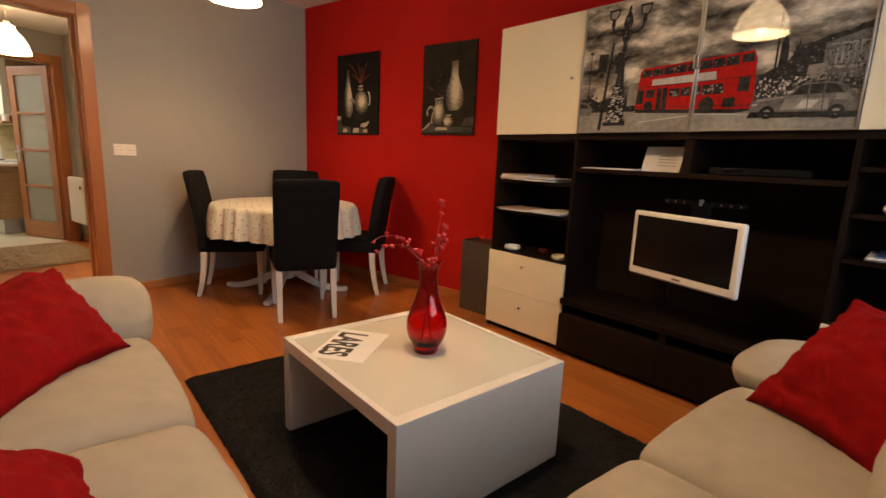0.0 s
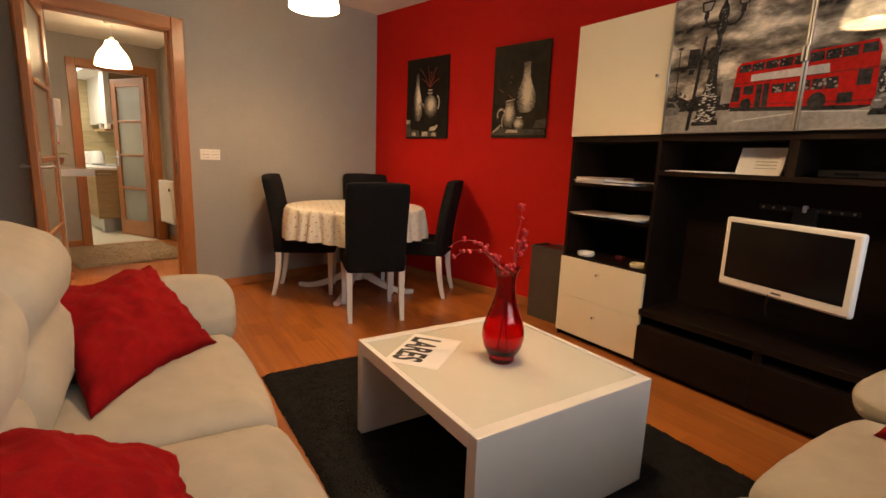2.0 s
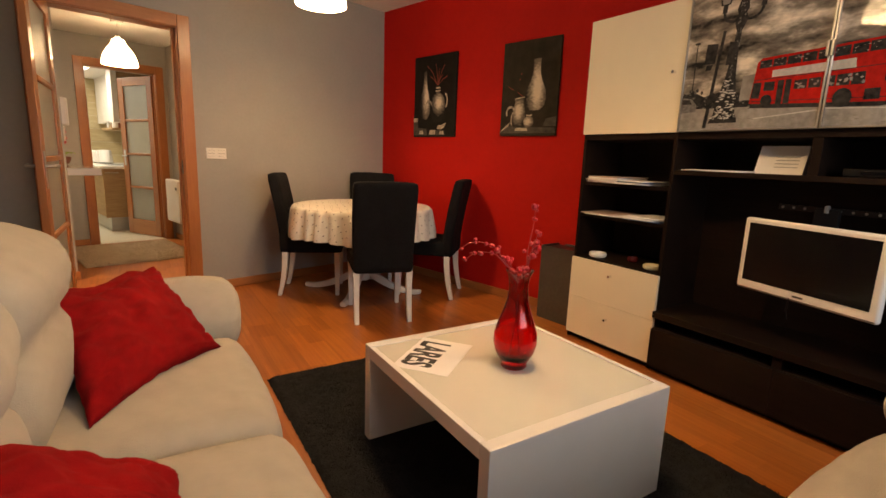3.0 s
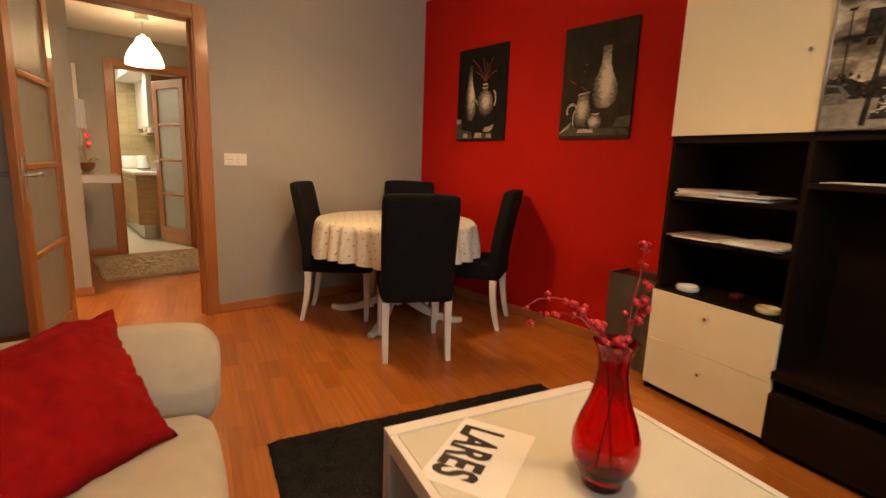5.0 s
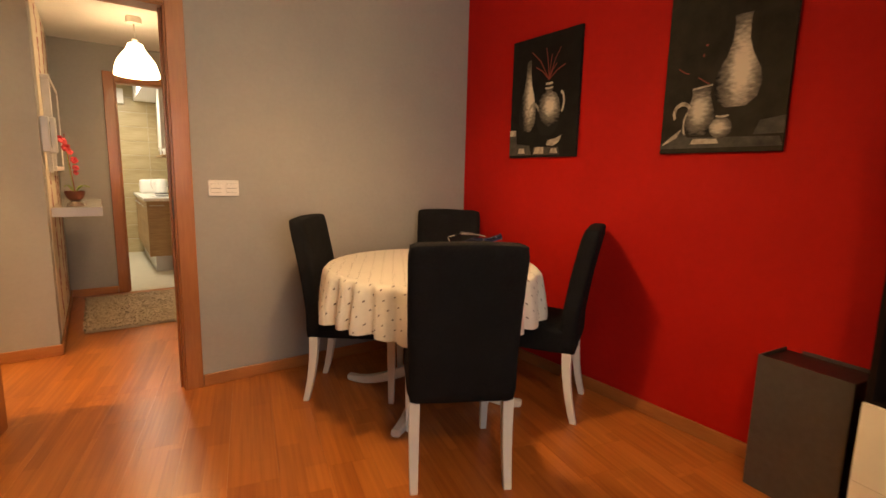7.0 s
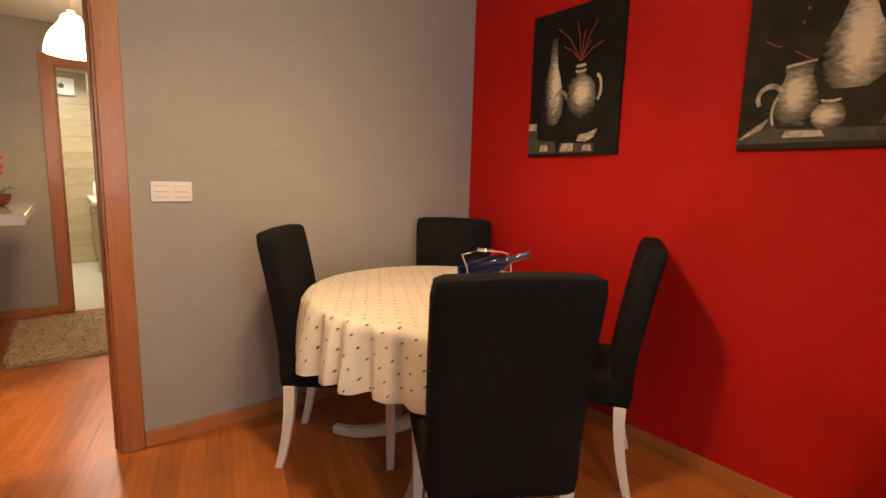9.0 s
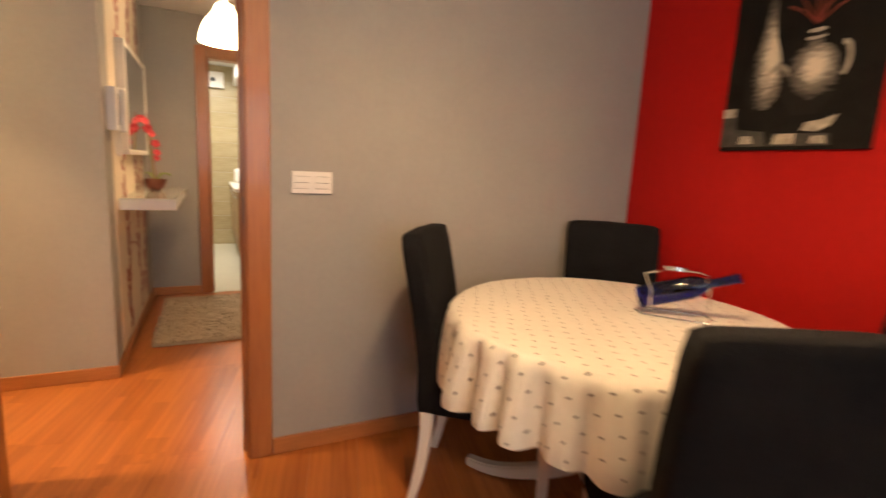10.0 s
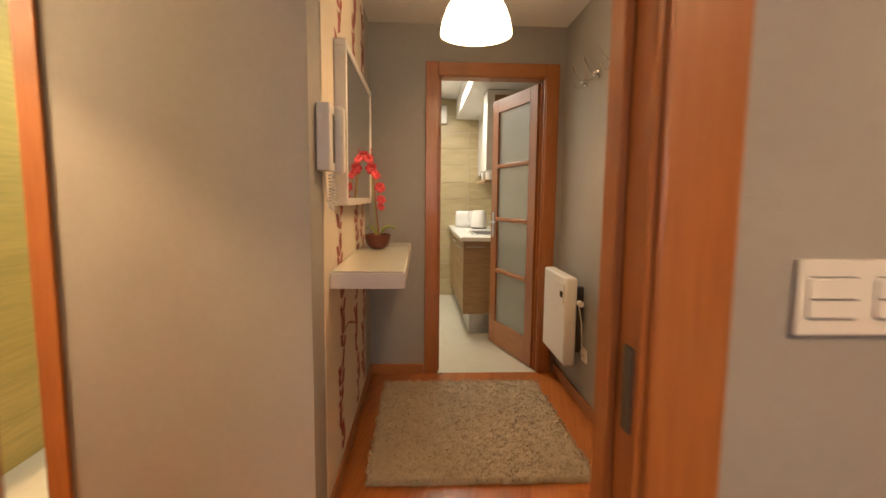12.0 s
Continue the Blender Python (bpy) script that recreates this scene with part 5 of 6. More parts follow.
canvas("painting", 2.942, 3.458, 1.334, 2.04, "dark still life canvas with tall pale vase and jugs", M_CANVAS2, [
    ("shelf_edge", M_BRUSHD, [[(0.0, 0.03), (1.0, 0.03), (0.97, 0.085), (0.25, 0.10), (0.18, 0.155), (0.0, 0.06)], [(0.78, 0.10), (1.0, 0.10), (1.0, 0.20), (0.82, 0.18)]]),
    ("shelf_light", M_BRUSH, [[(0.02, 0.05), (0.15, 0.10), (0.19, 0.155), (0.12, 0.12), (0.02, 0.06)], [(0.28, 0.055), (0.52, 0.055), (0.50, 0.085), (0.30, 0.09)]]),
    ("tall_vase", vessel_paint("painted_vase", W2_, H2_, 0.645, 0.50, 0.17, 0.36), [mirrored_profile(0.62, [(0.08, 0.27), (0.16, 0.32), (0.185, 0.40), (0.165, 0.48), (0.10, 0.57), (0.065, 0.65), (0.058, 0.76), (0.068, 0.80)])]),
    ("jug", vessel_paint("painted_jug", W2_, H2_, 0.33, 0.27, 0.13, 0.155, 0.9), [mirrored_profile(0.34, [(0.07, 0.11), (0.12, 0.16), (0.13, 0.23), (0.095, 0.31), (0.075, 0.36), (0.085, 0.40)])]),
    ("jug_handle", M_BRUSH, [arc(0.185, 0.255, 0.075, 0.06, 30, 215, 0.013), arc(0.25, 0.18, 0.045, 0.08, 110, 230, 0.008), stroke([(0.26, 0.40), (0.43, 0.415)], 0.006)]),
    ("small_jar", vessel_paint("painted_small_jar", W2_, H2_, 0.51, 0.155, 0.11, 0.075, 0.9), [disc(0.525, 0.15, 0.092, 0.066)]),
    ("small_jar_rim", M_BRUSH, [arc(0.53, 0.225, 0.05, 0.008, 180, 360, 0.006)]),
    ("red_speck", M_BRUSHR, [disc(0.35, 0.66, 0.012, 0.008, 6), disc(0.33, 0.60, 0.008, 0.012, 6), stroke([(0.12, 0.54), (0.18, 0.51), (0.22, 0.50)], 0.004), stroke([(0.30, 0.47), (0.40, 0.42)], 0.004)])])


def wall_plate(name, m, label, w, hh, rockers):
    p = thing(name, m, label, "switch", "switch plates")
    part("plate", box(-w / 2, w / 2, -0.009, 0, -hh / 2, hh / 2, 0.002), M_PLASTIC, p)
    for i in range(rockers):
        cx = -w / 2 + w * (i + 0.5) / rockers
        part("rocker", box(cx - 0.029, cx + 0.029, -0.0125, -0.009, -0.022, 0.022, 0.0015, 1), M_PLASTIC, p)
        part("slot", box(cx - 0.026, cx + 0.026, -0.0132, -0.0126, -0.002, 0.000), M_GROOVE, p, smooth=None)
        part("slot", box(cx - 0.026, cx + 0.026, -0.0098, -0.0091, 0.0225, 0.0235), M_GROOVE, p, smooth=None)
        part("slot", box(cx - 0.026, cx + 0.026, -0.0098, -0.0091, -0.0245, -0.0235), M_GROOVE, p, smooth=None)
    return p


wall_plate("light_switch", pose(1.805, 5.0, 1.112), "white double light switch on the grey wall", 0.154, 0.084, 2)
wall_plate("wall_socket", pose(2.275, 7.137, 0.32, 0, 0, -90), "white wall socket beside the radiator", 0.08, 0.08, 1)


def pendant(m, drop, r, hh, shade_mat, label):
    """Bell-shaped pendant; origin on the ceiling."""
    p = thing("pendant_lamp", m, label, "pendant lamp", "pendant lamps")
    part("canopy", turned([(0.0, 0.0), (0.05, 0.0), (0.055, -0.02), (0.05, -0.045), (0.0, -0.05)], 24), M_PLASTIC, p)
    top = -(drop - hh)
    part("cord", tube([(0, 0, -0.045), (0, 0, top + 0.02)], 0.004, 8), M_PLASTIC, p)
    part("socket", turned([(0.0, top + 0.03), (0.022, top + 0.03), (0.026, top - 0.01), (0.0, top - 0.015)], 16), M_PLASTIC, p)
    prof = [(0.30, 0.0), (0.34, -0.03), (0.37, -0.10), (0.46, -0.22), (0.66, -0.38), (0.83, -0.56), (0.94, -0.76), (0.99, -0.92), (1.0, -1.0)]
    o = [(r * a, top + hh * b) for a, b in prof]
    i_ = [(r * a - 0.004, top + hh * b) for a, b in reversed(prof)]
    sh = part("shade", turned(o + i_, 40), shade_mat, p, "glowing white bell shade", 60)
    return p


pendant(pose(2.03, 3.79, CEIL), 0.495, 0.155, 0.24, M_SHADE, "lit white bell pendant lamp over the dining table")
pendant(pose(1.52, 1.79, CEIL), 0.50, 0.165, 0.25, M_SHADE2, "lit cream bell pendant lamp over the coffee table")
pendant(pose(1.553, 6.61, HCEIL), 0.425, 0.152, 0.235, M_SHADE4, "lit white bell pendant lamp in the hall")
pendant(pose(-0.50, 5.42, HCEIL), 0.205, 0.155, 0.15, M_SHADE3, "lit white bell ceiling lamp at the hall end")

# ---- hall ----
panel = thing("wallpaper_panel", pose(0.98, 6.19, 0.0705), "cream wallpaper strip with a red-brown vine print", "wallpaper")
part("strip", box(0, 0.003, 0, 1.24, 0, HCEIL - 0.0725), M_WPAPER, panel, smooth=None)
random.seed(21)
for lane in (0.35, 0.84, 1.14):
    bm = bmesh.new()
    z = 0.03
    while z < HCEIL - 0.15:
        x = lane + 0.035 * math.sin(z * 9 + lane * 8) + 0.012 * math.sin(z * 31)
        for s in (1, -1):
            a = random.uniform(0.3, 1.2) * s
            l = random.uniform(0.06, 0.115)
            if random.random() < 0.1:
                continue
            dx, dz = math.sin(a), math.cos(a)
            c_ = Vector((0.0038, x, z))
            pts = [c_, c_ + Vector((0, dx * l * 0.5 + dz * l * 0.28, dz * l * 0.5 - dx * l * 0.28)), c_ + Vector((0, dx * l, dz * l)), c_ + Vector((0, dx * l * 0.5 - dz * l * 0.28, dz * l * 0.5 + dx * l * 0.28))]
            bm.faces.new([bm.verts.new(p) for p in pts])
        bm.faces.new([bm.verts.new((0.0036, x + q, z + w_)) for q, w_ in ((-0.003, 0), (0.003, 0), (0.003, 0.05), (-0.003, 0.05))])
        z += random.uniform(0.040, 0.065)
    part("vine_print", bm, M_MOTIF, panel, smooth=None)["kind"] = "stuff"
for z0 in (0.52, 1.36):
    bm = bmesh.new()
    arm = [(0.33 + 0.06 * k, z0 + 0.035 * math.sin(k * 0.55)) for k in range(9)]
    for (ya, za), (yb, zb) in zip(arm, arm[1:]):
        bm.faces.new([bm.verts.new((0.0042, y, z)) for y, z in ((ya, za - 0.005), (yb, zb - 0.005), (yb, zb + 0.005), (ya, za + 0.005))])
    part("vine_branch", bm, M_MOTIF, panel, smooth=None)

shelf = thing("wall_shelf", pose(0.984, 6.28, 0.872), "white floating hall shelf with a glass top", "shelf")
part("body", box(0, 0.281, 0, 1.18, 0, 0.060, 0.003), M_WHITE, shelf)
part("glass_top", box(0.004, 0.277, 0.004, 1.176, 0.0605, 0.067, 0.001, 1), M_GLASSTOP, shelf, "glass sheet on the shelf")
mir = thing("mirror", pose(0.984, 6.42, 1.18), "white framed mirror above the hall shelf", "mirror")
for a in ((0, 0.94, 0, 0.03), (0, 0.94, 0.61, 0.64), (0, 0.03, 0.0305, 0.6095), (0.91, 0.94, 0.0305, 0.6095)):
    part("frame", box(0, 0.048, a[0], a[1], a[2], a[3], 0.003), M_OFFW, mir)
part("mirror_glass", box(0.008, 0.044, 0.0305, 0.9095, 0.0305, 0.6095), M_MIRROR, mir, "silvered mirror glass", None)

ph = thing("intercom", pose(0.98, 6.10, 1.30), "white wall intercom with handset and coiled cord", "intercom")
part("base", box(0, 0.045, 0.0, 0.09, 0.0, 0.22, 0.006), M_PLASTIC, ph)
part("slot", box(0.045, 0.0465, 0.055, 0.085, 0.03, 0.19), M_GROOVE, ph, smooth=None)
part("handset", box(0.03, 0.075, 0.096, 0.145, -0.005, 0.225, 0.012, 3), M_PLASTIC, ph)
part("rest", box(0.0, 0.03, 0.0905, 0.14, 0.02, 0.20, 0.004), M_PLASTIC, ph)
part("cord", tube([(0.03 + 0.012 * math.cos(i * 0.9), 0.115 + 0.012 * math.sin(i * 0.9), -0.004 - 0.0016 * i) for i in range(80)] + [(0.02, 0.08, -0.10), (0.02, 0.05, -0.04), (0.02, 0.045, 0.0)], 0.003, 6), M_PLASTIC, ph, "coiled white cord")

orc = thing("orchid", pose(1.095, 7.06, 0.9392), "red orchid in a brown bowl on the shelf", "potted plant")
part("pot", turned([(0.0, 0.0), (0.03, 0.0), (0.055, 0.02), (0.068, 0.055), (0.07, 0.08), (0.064, 0.08), (0.058, 0.055), (0.0, 0.05)], 32), M_POT, orc, "brown bowl", 60)
stem = [(0, 0, 0.05), (-0.012, 0.0, 0.16), (-0.022, 0.0, 0.30), (-0.032, 0.0, 0.43), (-0.045, -0.01, 0.49), (-0.06, -0.02, 0.50), (-0.05, -0.03, 0.47), (-0.02, -0.035, 0.40), (0.008, -0.04, 0.33), (0.018, -0.04, 0.25)]
part("stem", tube(stem, 0.0028, 6), M_LEAF, orc)
part("stake", tube([(0.005, 0.005, 0.05), (-0.035, 0.008, 0.53)], 0.003, 6), M_TWIG, orc)
random.seed(6)


def orchid_flower(centre, size, tilt):
    """Five broad cupped petals round a small lip, turned towards the hall."""
    bm = bmesh.new()
    for k in range(5):
        a = 2 * math.pi * k / 5 + tilt
        wide = 0.62 if k % 2 else 0.46
        rows = []
        for q in range(5):
            f = q / 4
            r, w = size * (0.08 + 0.92 * f), size * wide * math.sin(math.pi * (0.10 + 0.80 * f))
            lift = -0.25 * size * math.sin(f * 2.2)
            row = []
            for s_ in (-1, 0, 1):
                u, v = r * math.cos(a) - s_ * w * math.sin(a), r * math.sin(a) + s_ * w * math.cos(a)
                row.append(bm.verts.new((u, lift + 0.10 * size * abs(s_) - 0.002 * k, v)))
            rows.append(row)
        for r0, r1 in zip(rows, rows[1:]):
            for s_ in (0, 1):
                bm.faces.new((r0[s_], r0[s_ + 1], r1[s_ + 1], r1[s_]))
    bmesh.ops.create_icosphere(bm, subdivisions=1, radius=size * 0.16, matrix=Matrix.Translation((0, -0.3 * size, -0.1 * size)))
    bmesh.ops.transform(bm, matrix=pose(*centre, random.uniform(-25, 25), 0, random.uniform(-10, 45)), verts=bm.verts)
    part("flower", bm, M_PETAL, orc, "bright red flower with pale veins", 180)


for dx, dz, size in ((-0.066, 0.490, 0.026), (-0.044, 0.470, 0.030), (-0.030, 0.425, 0.032), (-0.010, 0.390, 0.027), (0.014, 0.325, 0.029), (0.020, 0.262, 0.026), (0.016, 0.225, 0.022)):
    orchid_flower((dx, -0.04, dz), size, random.uniform(0, 1.2))
for a, l in ((-20, 0.10), (30, 0.085), (160, 0.06)):
    a = radians(a)
    bm = bmesh.new()
    rows = []
    for q in range(7):
        f = q / 6
        wd = 0.022 * math.sin(math.pi * (0.12 + 0.86 * f))
        x = 0.01 + l * f
        z = 0.07 + 0.05 * math.sin(f * 2.4)
        rows.append([bm.verts.new((x * math.cos(a) - s * wd * math.sin(a), x * math.sin(a) + s * wd * math.cos(a), z + abs(s) * 0.006)) for s in (-1, 0, 1)])
    for r0, r1 in zip(rows, rows[1:]):
        for s in (0, 1):
            bm.faces.new((r0[s], r0[s + 1], r1[s + 1], r1[s]))
    part("leaf", bm, M_LEAF, orc, smooth=180)

hr = thing("hall_rug", pose(1.59, 6.96, 0), "taupe shaggy hall rug", "rug")
bm = bmesh.new()
random.seed(31)
nx, ny = 90, 102
grid = []
for i in range(nx + 1):
    row = []
    for j in range(ny + 1):
        u, v = -0.495 + 0.99 * i / nx, -0.555 + 1.11 * j / ny
        e = min(i, nx - i, j, ny - j)
        z = 0.003 if e == 0 else 0.024 + 0.006 * noise.noise(Vector((u * 30, v * 30, 0))) + 0.004 * noise.noise(Vector((u * 70, v * 70, 4)))
        k = 0.012 * noise.noise(Vector((u * 35, v * 35, 7))) if e < 2 else 0
        row.append(bm.verts.new((u + k, v + k * 0.8, z)))
    grid.append(row)
for i in range(nx):
    for j in range(ny):
        bm.faces.new((grid[i][j], grid[i + 1][j], grid[i + 1][j + 1], grid[i][j + 1]))
part("surface", bm, M_SHAG, hr, smooth=180)
part("backing", box(-0.48, 0.48, -0.54, 0.54, 0, 0.004), M_SHAG, hr, smooth=None)


def tufts(parent, mat, u0, u1, v0, v1, count, length, zbase, width=0.004, rise=1.0):
    """Loose pile: short leaning blades, too many to count."""
    co, fa = [], []
    for i in range(count):
        u, v = random.uniform(u0, u1), random.uniform(v0, v1)
        a, lean = random.uniform(0, 6.283), random.uniform(0.3, 1.0) * length
        l = length * random.uniform(0.6, 1.2)
        dx, dy = math.cos(a) * lean, math.sin(a) * lean
        px, py = -math.sin(a) * width, math.cos(a) * width
        k = len(co)
        co += [(u - px, v - py, zbase - 0.008), (u + px, v + py, zbase - 0.008), (u + dx * 0.5 + px * 0.7, v + dy * 0.5 + py * 0.7, zbase + l * 0.6 * rise), (u + dx, v + dy, zbase + l * 0.75 * rise)]
        fa += [(k, k + 1, k + 2), (k, k + 2, k + 3)]
    me = bpy.data.meshes.new("shag")
    me.from_pydata(co, [], fa)
    me.materials.append(mat)
    ob = new("shag", me)
    ob.parent = parent
    ob["kind"] = "stuff"


tufts(hr, M_SHAG, -0.50, 0.50, -0.56, 0.56, 9000, 0.022, 0.027, 0.006, 0.12)
tufts(rug, M_RUG, U0 + 0.015, U1 - 0.015, V0 + 0.015, V1 - 0.015, 26000, 0.0045, 0.022, 0.003)

rad = thing("radiator", pose(2.275, 7.13, 0.255), "white electric wall radiator with a small display", "radiator")
part("body", box(-0.13, -0.06, 0.0, 0.47, 0.0, 0.515, 0.014, 3), M_PLASTIC, rad)
for y in (0.07, 0.40):
    part("bracket", box(-0.06, 0.0, y, y + 0.04, 0.06, 0.45, 0.002), M_GROOVE, rad, "grey metal wall bracket")
part("control", box(-0.136, -0.1305, 0.02, 0.10, 0.36, 0.475, 0.003), M_PLASTIC, rad)
part("display", box(-0.1375, -0.1362, 0.035, 0.085, 0.395, 0.43), M_SCREEN, rad, "small dark display", None)
part("valve", tube([(-0.045, 0.012, 0.37), (-0.045, -0.028, 0.37)], 0.016, 12), M_PLASTIC, rad)
part("cable", tube([(-0.045, 0.02, 0.36), (-0.03, 0.0, 0.25), (-0.02, 0.01, 0.10), (-0.012, 0.05, 0.06)], 0.004, 6), M_PLASTIC, rad)

hook = thing("coat_hook", pose(2.275, 7.285, 1.88), "chrome double coat hook on the hall wall", "coat hook", "coat hooks")
part("rosette", tube([(0, 0, 0), (-0.014, 0, 0)], 0.022, 18), M_CHROME, hook)
part("ball", turned([(0.0, -0.016), (0.011, -0.012), (0.016, 0.0), (0.011, 0.012), (0.0, 0.016)], 14), M_CHROME, hook).location = (-0.026, 0, 0)
part("upper_prong", tube([(-0.012, 0, 0.004), (-0.05, 0, 0.012), (-0.075, 0, 0.05), (-0.09, 0, 0.085)], 0.004, 8), M_CHROME, hook)
part("lower_prong", tube([(-0.012, 0, -0.004), (-0.04, 0, -0.03), (-0.065, 0, -0.03), (-0.08, 0, -0.008)], 0.004, 8), M_CHROME, hook)
copy_thing(hook, pose(2.275, 7.09, 1.88))
copy_thing(hook, pose(2.275, 6.875, 1.88))

# ---- kitchen ----
kc = thing("kitchen_unit", pose(1.70, 8.64, 0), "striped oak kitchen base unit with white worktop end", "kitchen cabinet")
part("end_panel", box(0.0, 0.79, 0.0, 0.018, 0.19, 0.84, 0.001, 1), M_KFRONT, kc)
part("carcass", box(0.019, 0.79, 0.0185, 1.77, 0.19, 0.84), M_KFRONT, kc, smooth=None)
part("plinth", box(0.06, 0.79, 0.05, 1.77, 0.0, 0.189), M_STEEL, kc)
for i in range(3):
    d_ = part("door", box(0.0, 0.0185, 0.02 + 0.59 * i, 0.60 + 0.59 * i, 0.20, 0.835, 0.002, 1), M_KFRONT, kc, "striped oak door")
    part("handle", tube([(-0.003, 0.10 + 0.59 * i, 0.77), (-0.022, 0.10 + 0.59 * i, 0.77), (-0.022, 0.40 + 0.59 * i, 0.77), (-0.003, 0.40 + 0.59 * i, 0.77)], 0.005, 8), M_STEEL, d_)
part("end_handle", tube([(0.03, -0.002, 0.79), (0.03, -0.022, 0.79), (0.17, -0.022, 0.79), (0.17, -0.002, 0.79)], 0.005, 8), M_STEEL, kc)
kt = thing("worktop", pose(1.67, 8.61, 0.8405), "white kitchen worktop with a sink", "worktop")
part("slab", box(0.0, 0.825, 0.0, 1.80, 0.0, 0.035, 0.003), M_KTOP, kt)
part("sink", box(0.14, 0.62, 0.28, 0.82, 0.0352, 0.038, 0.001, 1), M_STEEL, kt)
# flat dark sheet painted as the shaded hollow of the sink
part("sink_bowl_shade", box(0.18, 0.58, 0.33, 0.77, 0.0382, 0.0392), M_GROOVE, kt, smooth=None)
part("tap", tube([(0.66, 0.55, 0.035), (0.66, 0.55, 0.24), (0.62, 0.55, 0.27), (0.46, 0.55, 0.27), (0.44, 0.55, 0.24)], 0.011, 10), M_CHROME, kt)
ket = thing("kettle", pose(1.98, 9.85, 0.8758), "white electric kettle on the worktop", "kettle")
part("body", turned([(0.0, 0.015), (0.085, 0.015), (0.09, 0.03), (0.075, 0.17), (0.065, 0.20), (0.0, 0.205)], 28), M_PLASTIC, ket, smooth=50)
part("base", turned([(0.0, 0.0), (0.088, 0.0), (0.088, 0.0145), (0.0, 0.0145)], 24), M_BLACK, ket)
part("handle", tube([(-0.06, 0, 0.19), (-0.12, 0, 0.19), (-0.13, 0, 0.12), (-0.085, 0, 0.05)], 0.010, 8), M_PLASTIC, ket)
tb = thing("toaster", pose(1.86, 10.05, 0.8758), "white toaster on the worktop", "toaster")
part("body", soft_box(0.26, 0.16, 0.19, 0.035, 0.0, 0.0, 6), M_PLASTIC, tb, smooth=180).location.z = 0.096
for s in (1, -1):
    part("slot", box(-0.09, 0.09, s * 0.03 - 0.01, s * 0.03 + 0.01, 0.1915, 0.1925), M_GROOVE, tb, smooth=None)
uc = thing("wall_cupboard", pose(2.02, 9.45, 1.42), "white kitchen wall cupboard with an open oak shelf", "kitchen cabinet")
part("body", box(0.02, 0.48, 0.0, 0.95, 0.06, 0.74, 0.002, 1), M_WHITE, uc)
part("door", box(0.0, 0.0195, 0.003, 0.47, 0.06, 0.74, 0.002), M_WHITE, uc)
part("door", box(0.0, 0.0195, 0.475, 0.947, 0.06, 0.74, 0.002), M_WHITE, uc)
part("oak_shelf", box(-0.10, 0.48, -0.45, 0.2, -0.06, -0.03, 0.002), M_KFRONT, uc)
hood = thing("glass_cupboard", pose(1.90, 8.75, 1.46), "tall white framed wall cupboard by the kitchen door", "kitchen cabinet")
part("body", box(0.0, 0.58, 0.0, 0.25, 0.0, 0.69, 0.002, 1), M_WHITE, hood)
part("inset", box(0.065, 0.54, -0.004, 0.0, 0.04, 0.65), M_KFRONT, hood, smooth=None)
for i, (x, y, mt, hh, lb) in enumerate(((1.98, 9.1, M_PLASTIC, 0.09, "white jar on the oak shelf"), (2.06, 9.3, M_POT, 0.11, "dark jar on the oak shelf"), (1.97, 9.38, M_CHROME, 0.08, "shiny tin on the oak shelf"))):
    j = thing("storage_jar", pose(x, y, 1.3903), lb, "jar")
    part("body", turned([(0.0, 0.0), (0.035, 0.0), (0.037, 0.006), (0.037, hh), (0.0, hh)], 20), mt, j)
    part("lid", turned([(0.0, hh + 0.0005), (0.038, hh + 0.0005), (0.038, hh + 0.012), (0.0, hh + 0.015)], 20), M_STEEL, j)
cam_box = thing("wall_box", pose(1.53, 10.40, 2.10), "small white boiler box high on the kitchen wall", "boiler box")
part("body", box(-0.10, 0.10, -0.10, 0.0, 0.0, 0.20, 0.006), M_PLASTIC, cam_box)
part("vent", tube([(-0.03, -0.104, 0.10), (-0.03, -0.10, 0.10)], 0.03, 20), M_BLACK, cam_box)

# ---- floor planks and wall tiles ----
PT = 0.012
plank_turn = radians(-13.5)
PWID, PLEN = 0.19, 1.20
ca, sa = math.cos(plank_turn), math.sin(plank_turn)


def clip_poly(poly, keep, cut):
    res = []
    for a, b in zip(poly, poly[1:] + poly[:1]):
        ka, kb = keep(a), keep(b)
        if ka:
            res.append(a)
        if ka != kb:
            res.append(cut(a, b))
    return res


def clip_rect(poly, x0, x1, y0, y1):
    for ax, lim, sg in ((0, x0, 1), (0, x1, -1), (1, y0, 1), (1, y1, -1)):
        def keep(p):
            return sg * (p[ax] - lim) >= 0

        def cut(a, b):
            f = (lim - a[ax]) / (b[ax] - a[ax])
            return (a[0] + f * (b[0] - a[0]), a[1] + f * (b[1] - a[1]))
        poly = clip_poly(poly, keep, cut)
        if len(poly) < 3:
            return []
    return poly


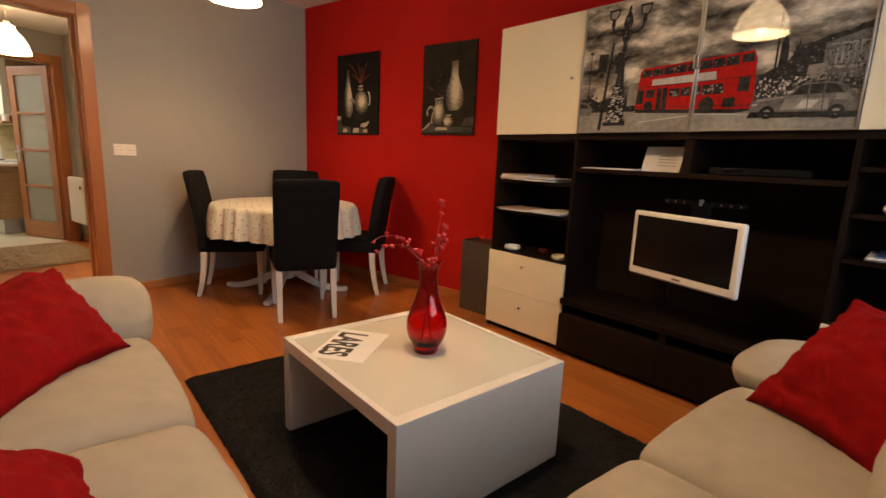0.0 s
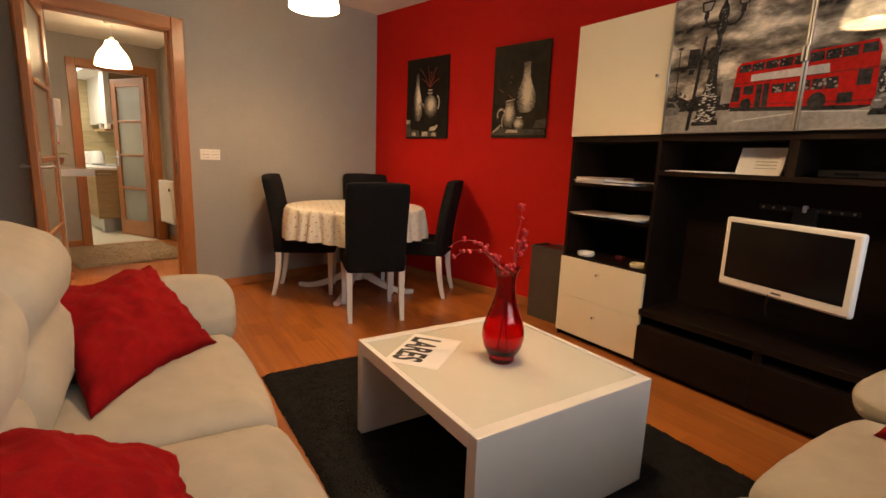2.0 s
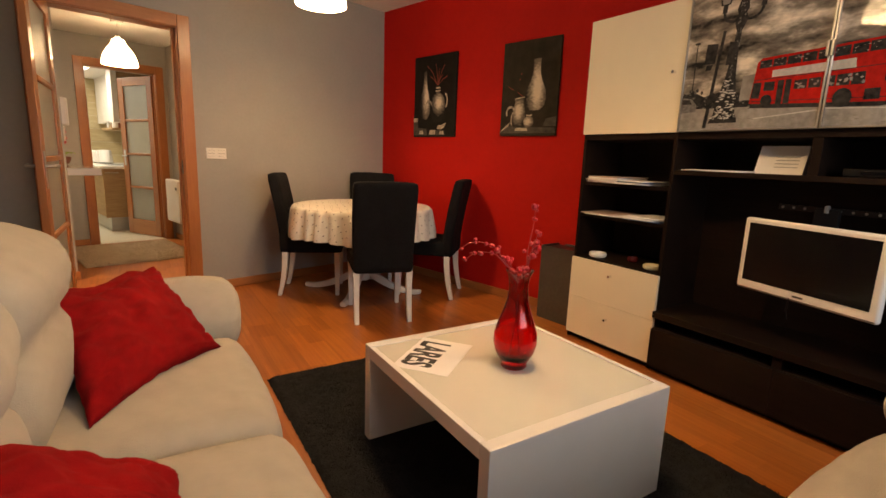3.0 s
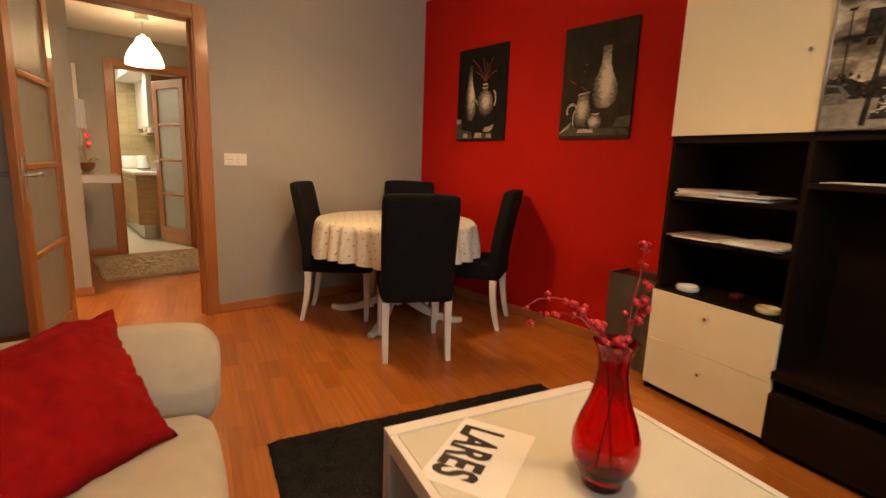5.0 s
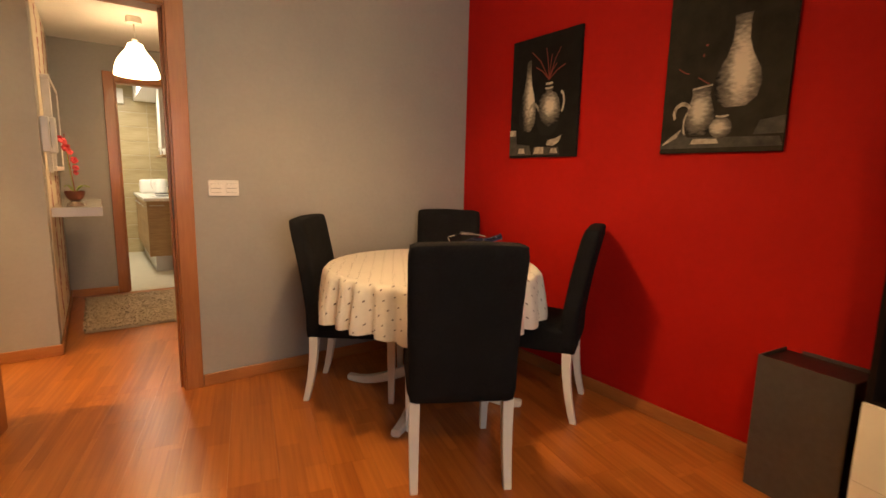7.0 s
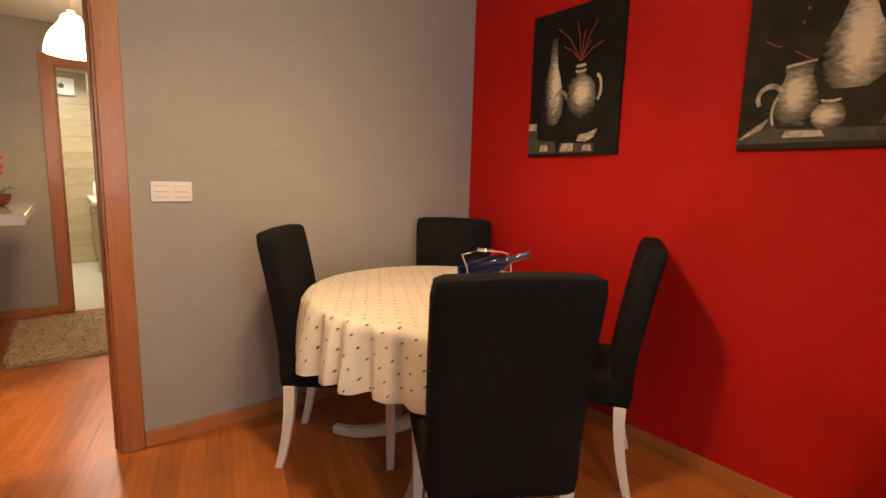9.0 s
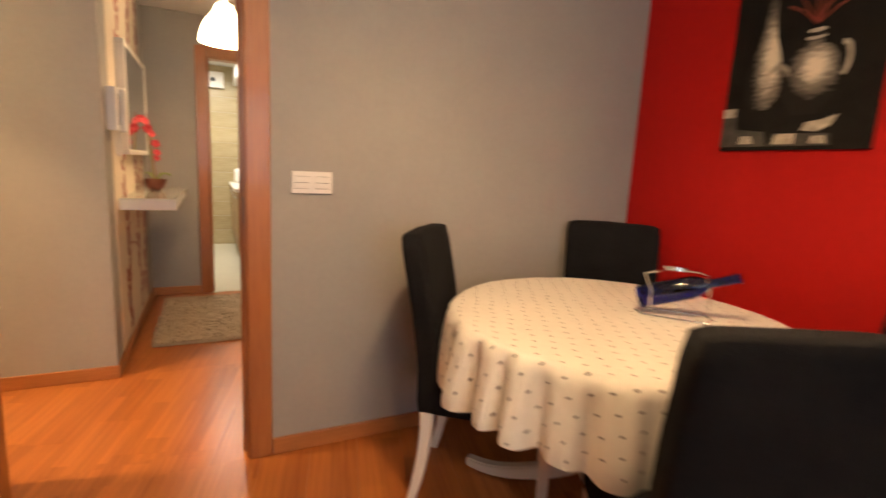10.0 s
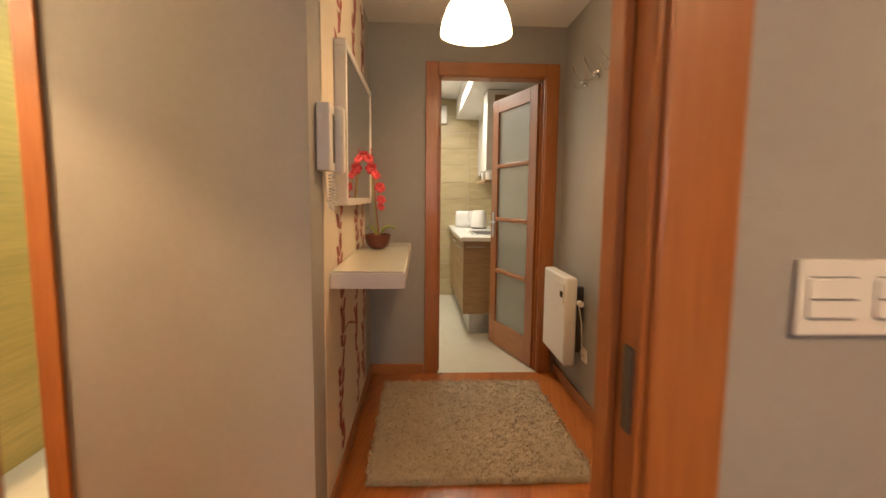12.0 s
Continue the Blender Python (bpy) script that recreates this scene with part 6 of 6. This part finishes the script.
random.seed(77)
ZONES = ((-0.95, 3.485, -0.95, 5.0), (DOOR_L, DOOR_R, 5.0, 5.12), (-0.95, 2.275, 5.12, 6.0), (0.98, 2.275, 6.0, 7.721))
for row in range(-26, 30):
    off = random.uniform(0, PLEN)
    for col in range(-6, 9):
        a0, a1 = row * PWID, (row + 1) * PWID - 0.0005
        b0, b1 = col * PLEN + off, (col + 1) * PLEN + off - 0.0005
        world_pts = [(1.6 + a * ca - b * sa, 2.5 + a * sa + b * ca) for a, b in ((a0, b0), (a1, b0), (a1, b1), (a0, b1))]
        for zone in ZONES:
            q = clip_rect(world_pts, *zone)
            if len(q) < 3:
                continue
            area = abs(sum(p[0] * r[1] - r[0] * p[1] for p, r in zip(q, q[1:] + q[:1]))) / 2
            if area < 0.002:
                continue
            cx, cy = sum(p[0] for p in q) / len(q), sum(p[1] for p in q) / len(q)
            loc = [((p[0] - cx) * ca + (p[1] - cy) * sa, -(p[0] - cx) * sa + (p[1] - cy) * ca) for p in q]
            bm = bmesh.new()
            top = [bm.verts.new((x, y, 0.0)) for x, y in loc]
            low = [bm.verts.new((x, y, -PT)) for x, y in loc]
            bm.faces.new(top)
            for i in range(len(top)):
                j = (i + 1) % len(top)
                bm.faces.new((top[i], low[i], low[j], top[j]))
            ob = mesh_object("plank", bm, M_PLANK)
            ob.parent = floor
            ob.matrix_world = pose(cx, cy, 0, 0, 0, -13.5)


def tile_wall(parent, origin, along, rows, cols, w, hh):
    ax = Vector(along)
    bm = bmesh.new()
    if abs(ax.x) > 0.5:
        box(0.002, w - 0.002, -0.006, 0.0, 0.002, hh - 0.002, 0.0012, 1, bm)
    else:
        box(-0.006, 0.0, 0.002, w - 0.002, 0.002, hh - 0.002, 0.0012, 1, bm)
    me = bpy.data.meshes.new("tile")
    bmesh.ops.recalc_face_normals(bm, faces=bm.faces)
    bm.to_mesh(me)
    bm.free()
    me.materials.append(M_TILEW)
    for r in range(rows):
        for c in range(cols):
            ob = new("tile", me)
            ob.parent = parent
            ob.location = Vector(origin) + ax * (c * w) + Vector((0, 0, r * hh))


tile_wall(wall_kf, (0.72, 10.42, 0.0), (1, 0, 0), 12, 3, 0.593, 0.2)
tile_wall(wall_kr, (2.50, 7.90, 0.0), (0, 1, 0), 12, 4, 0.62, 0.2)
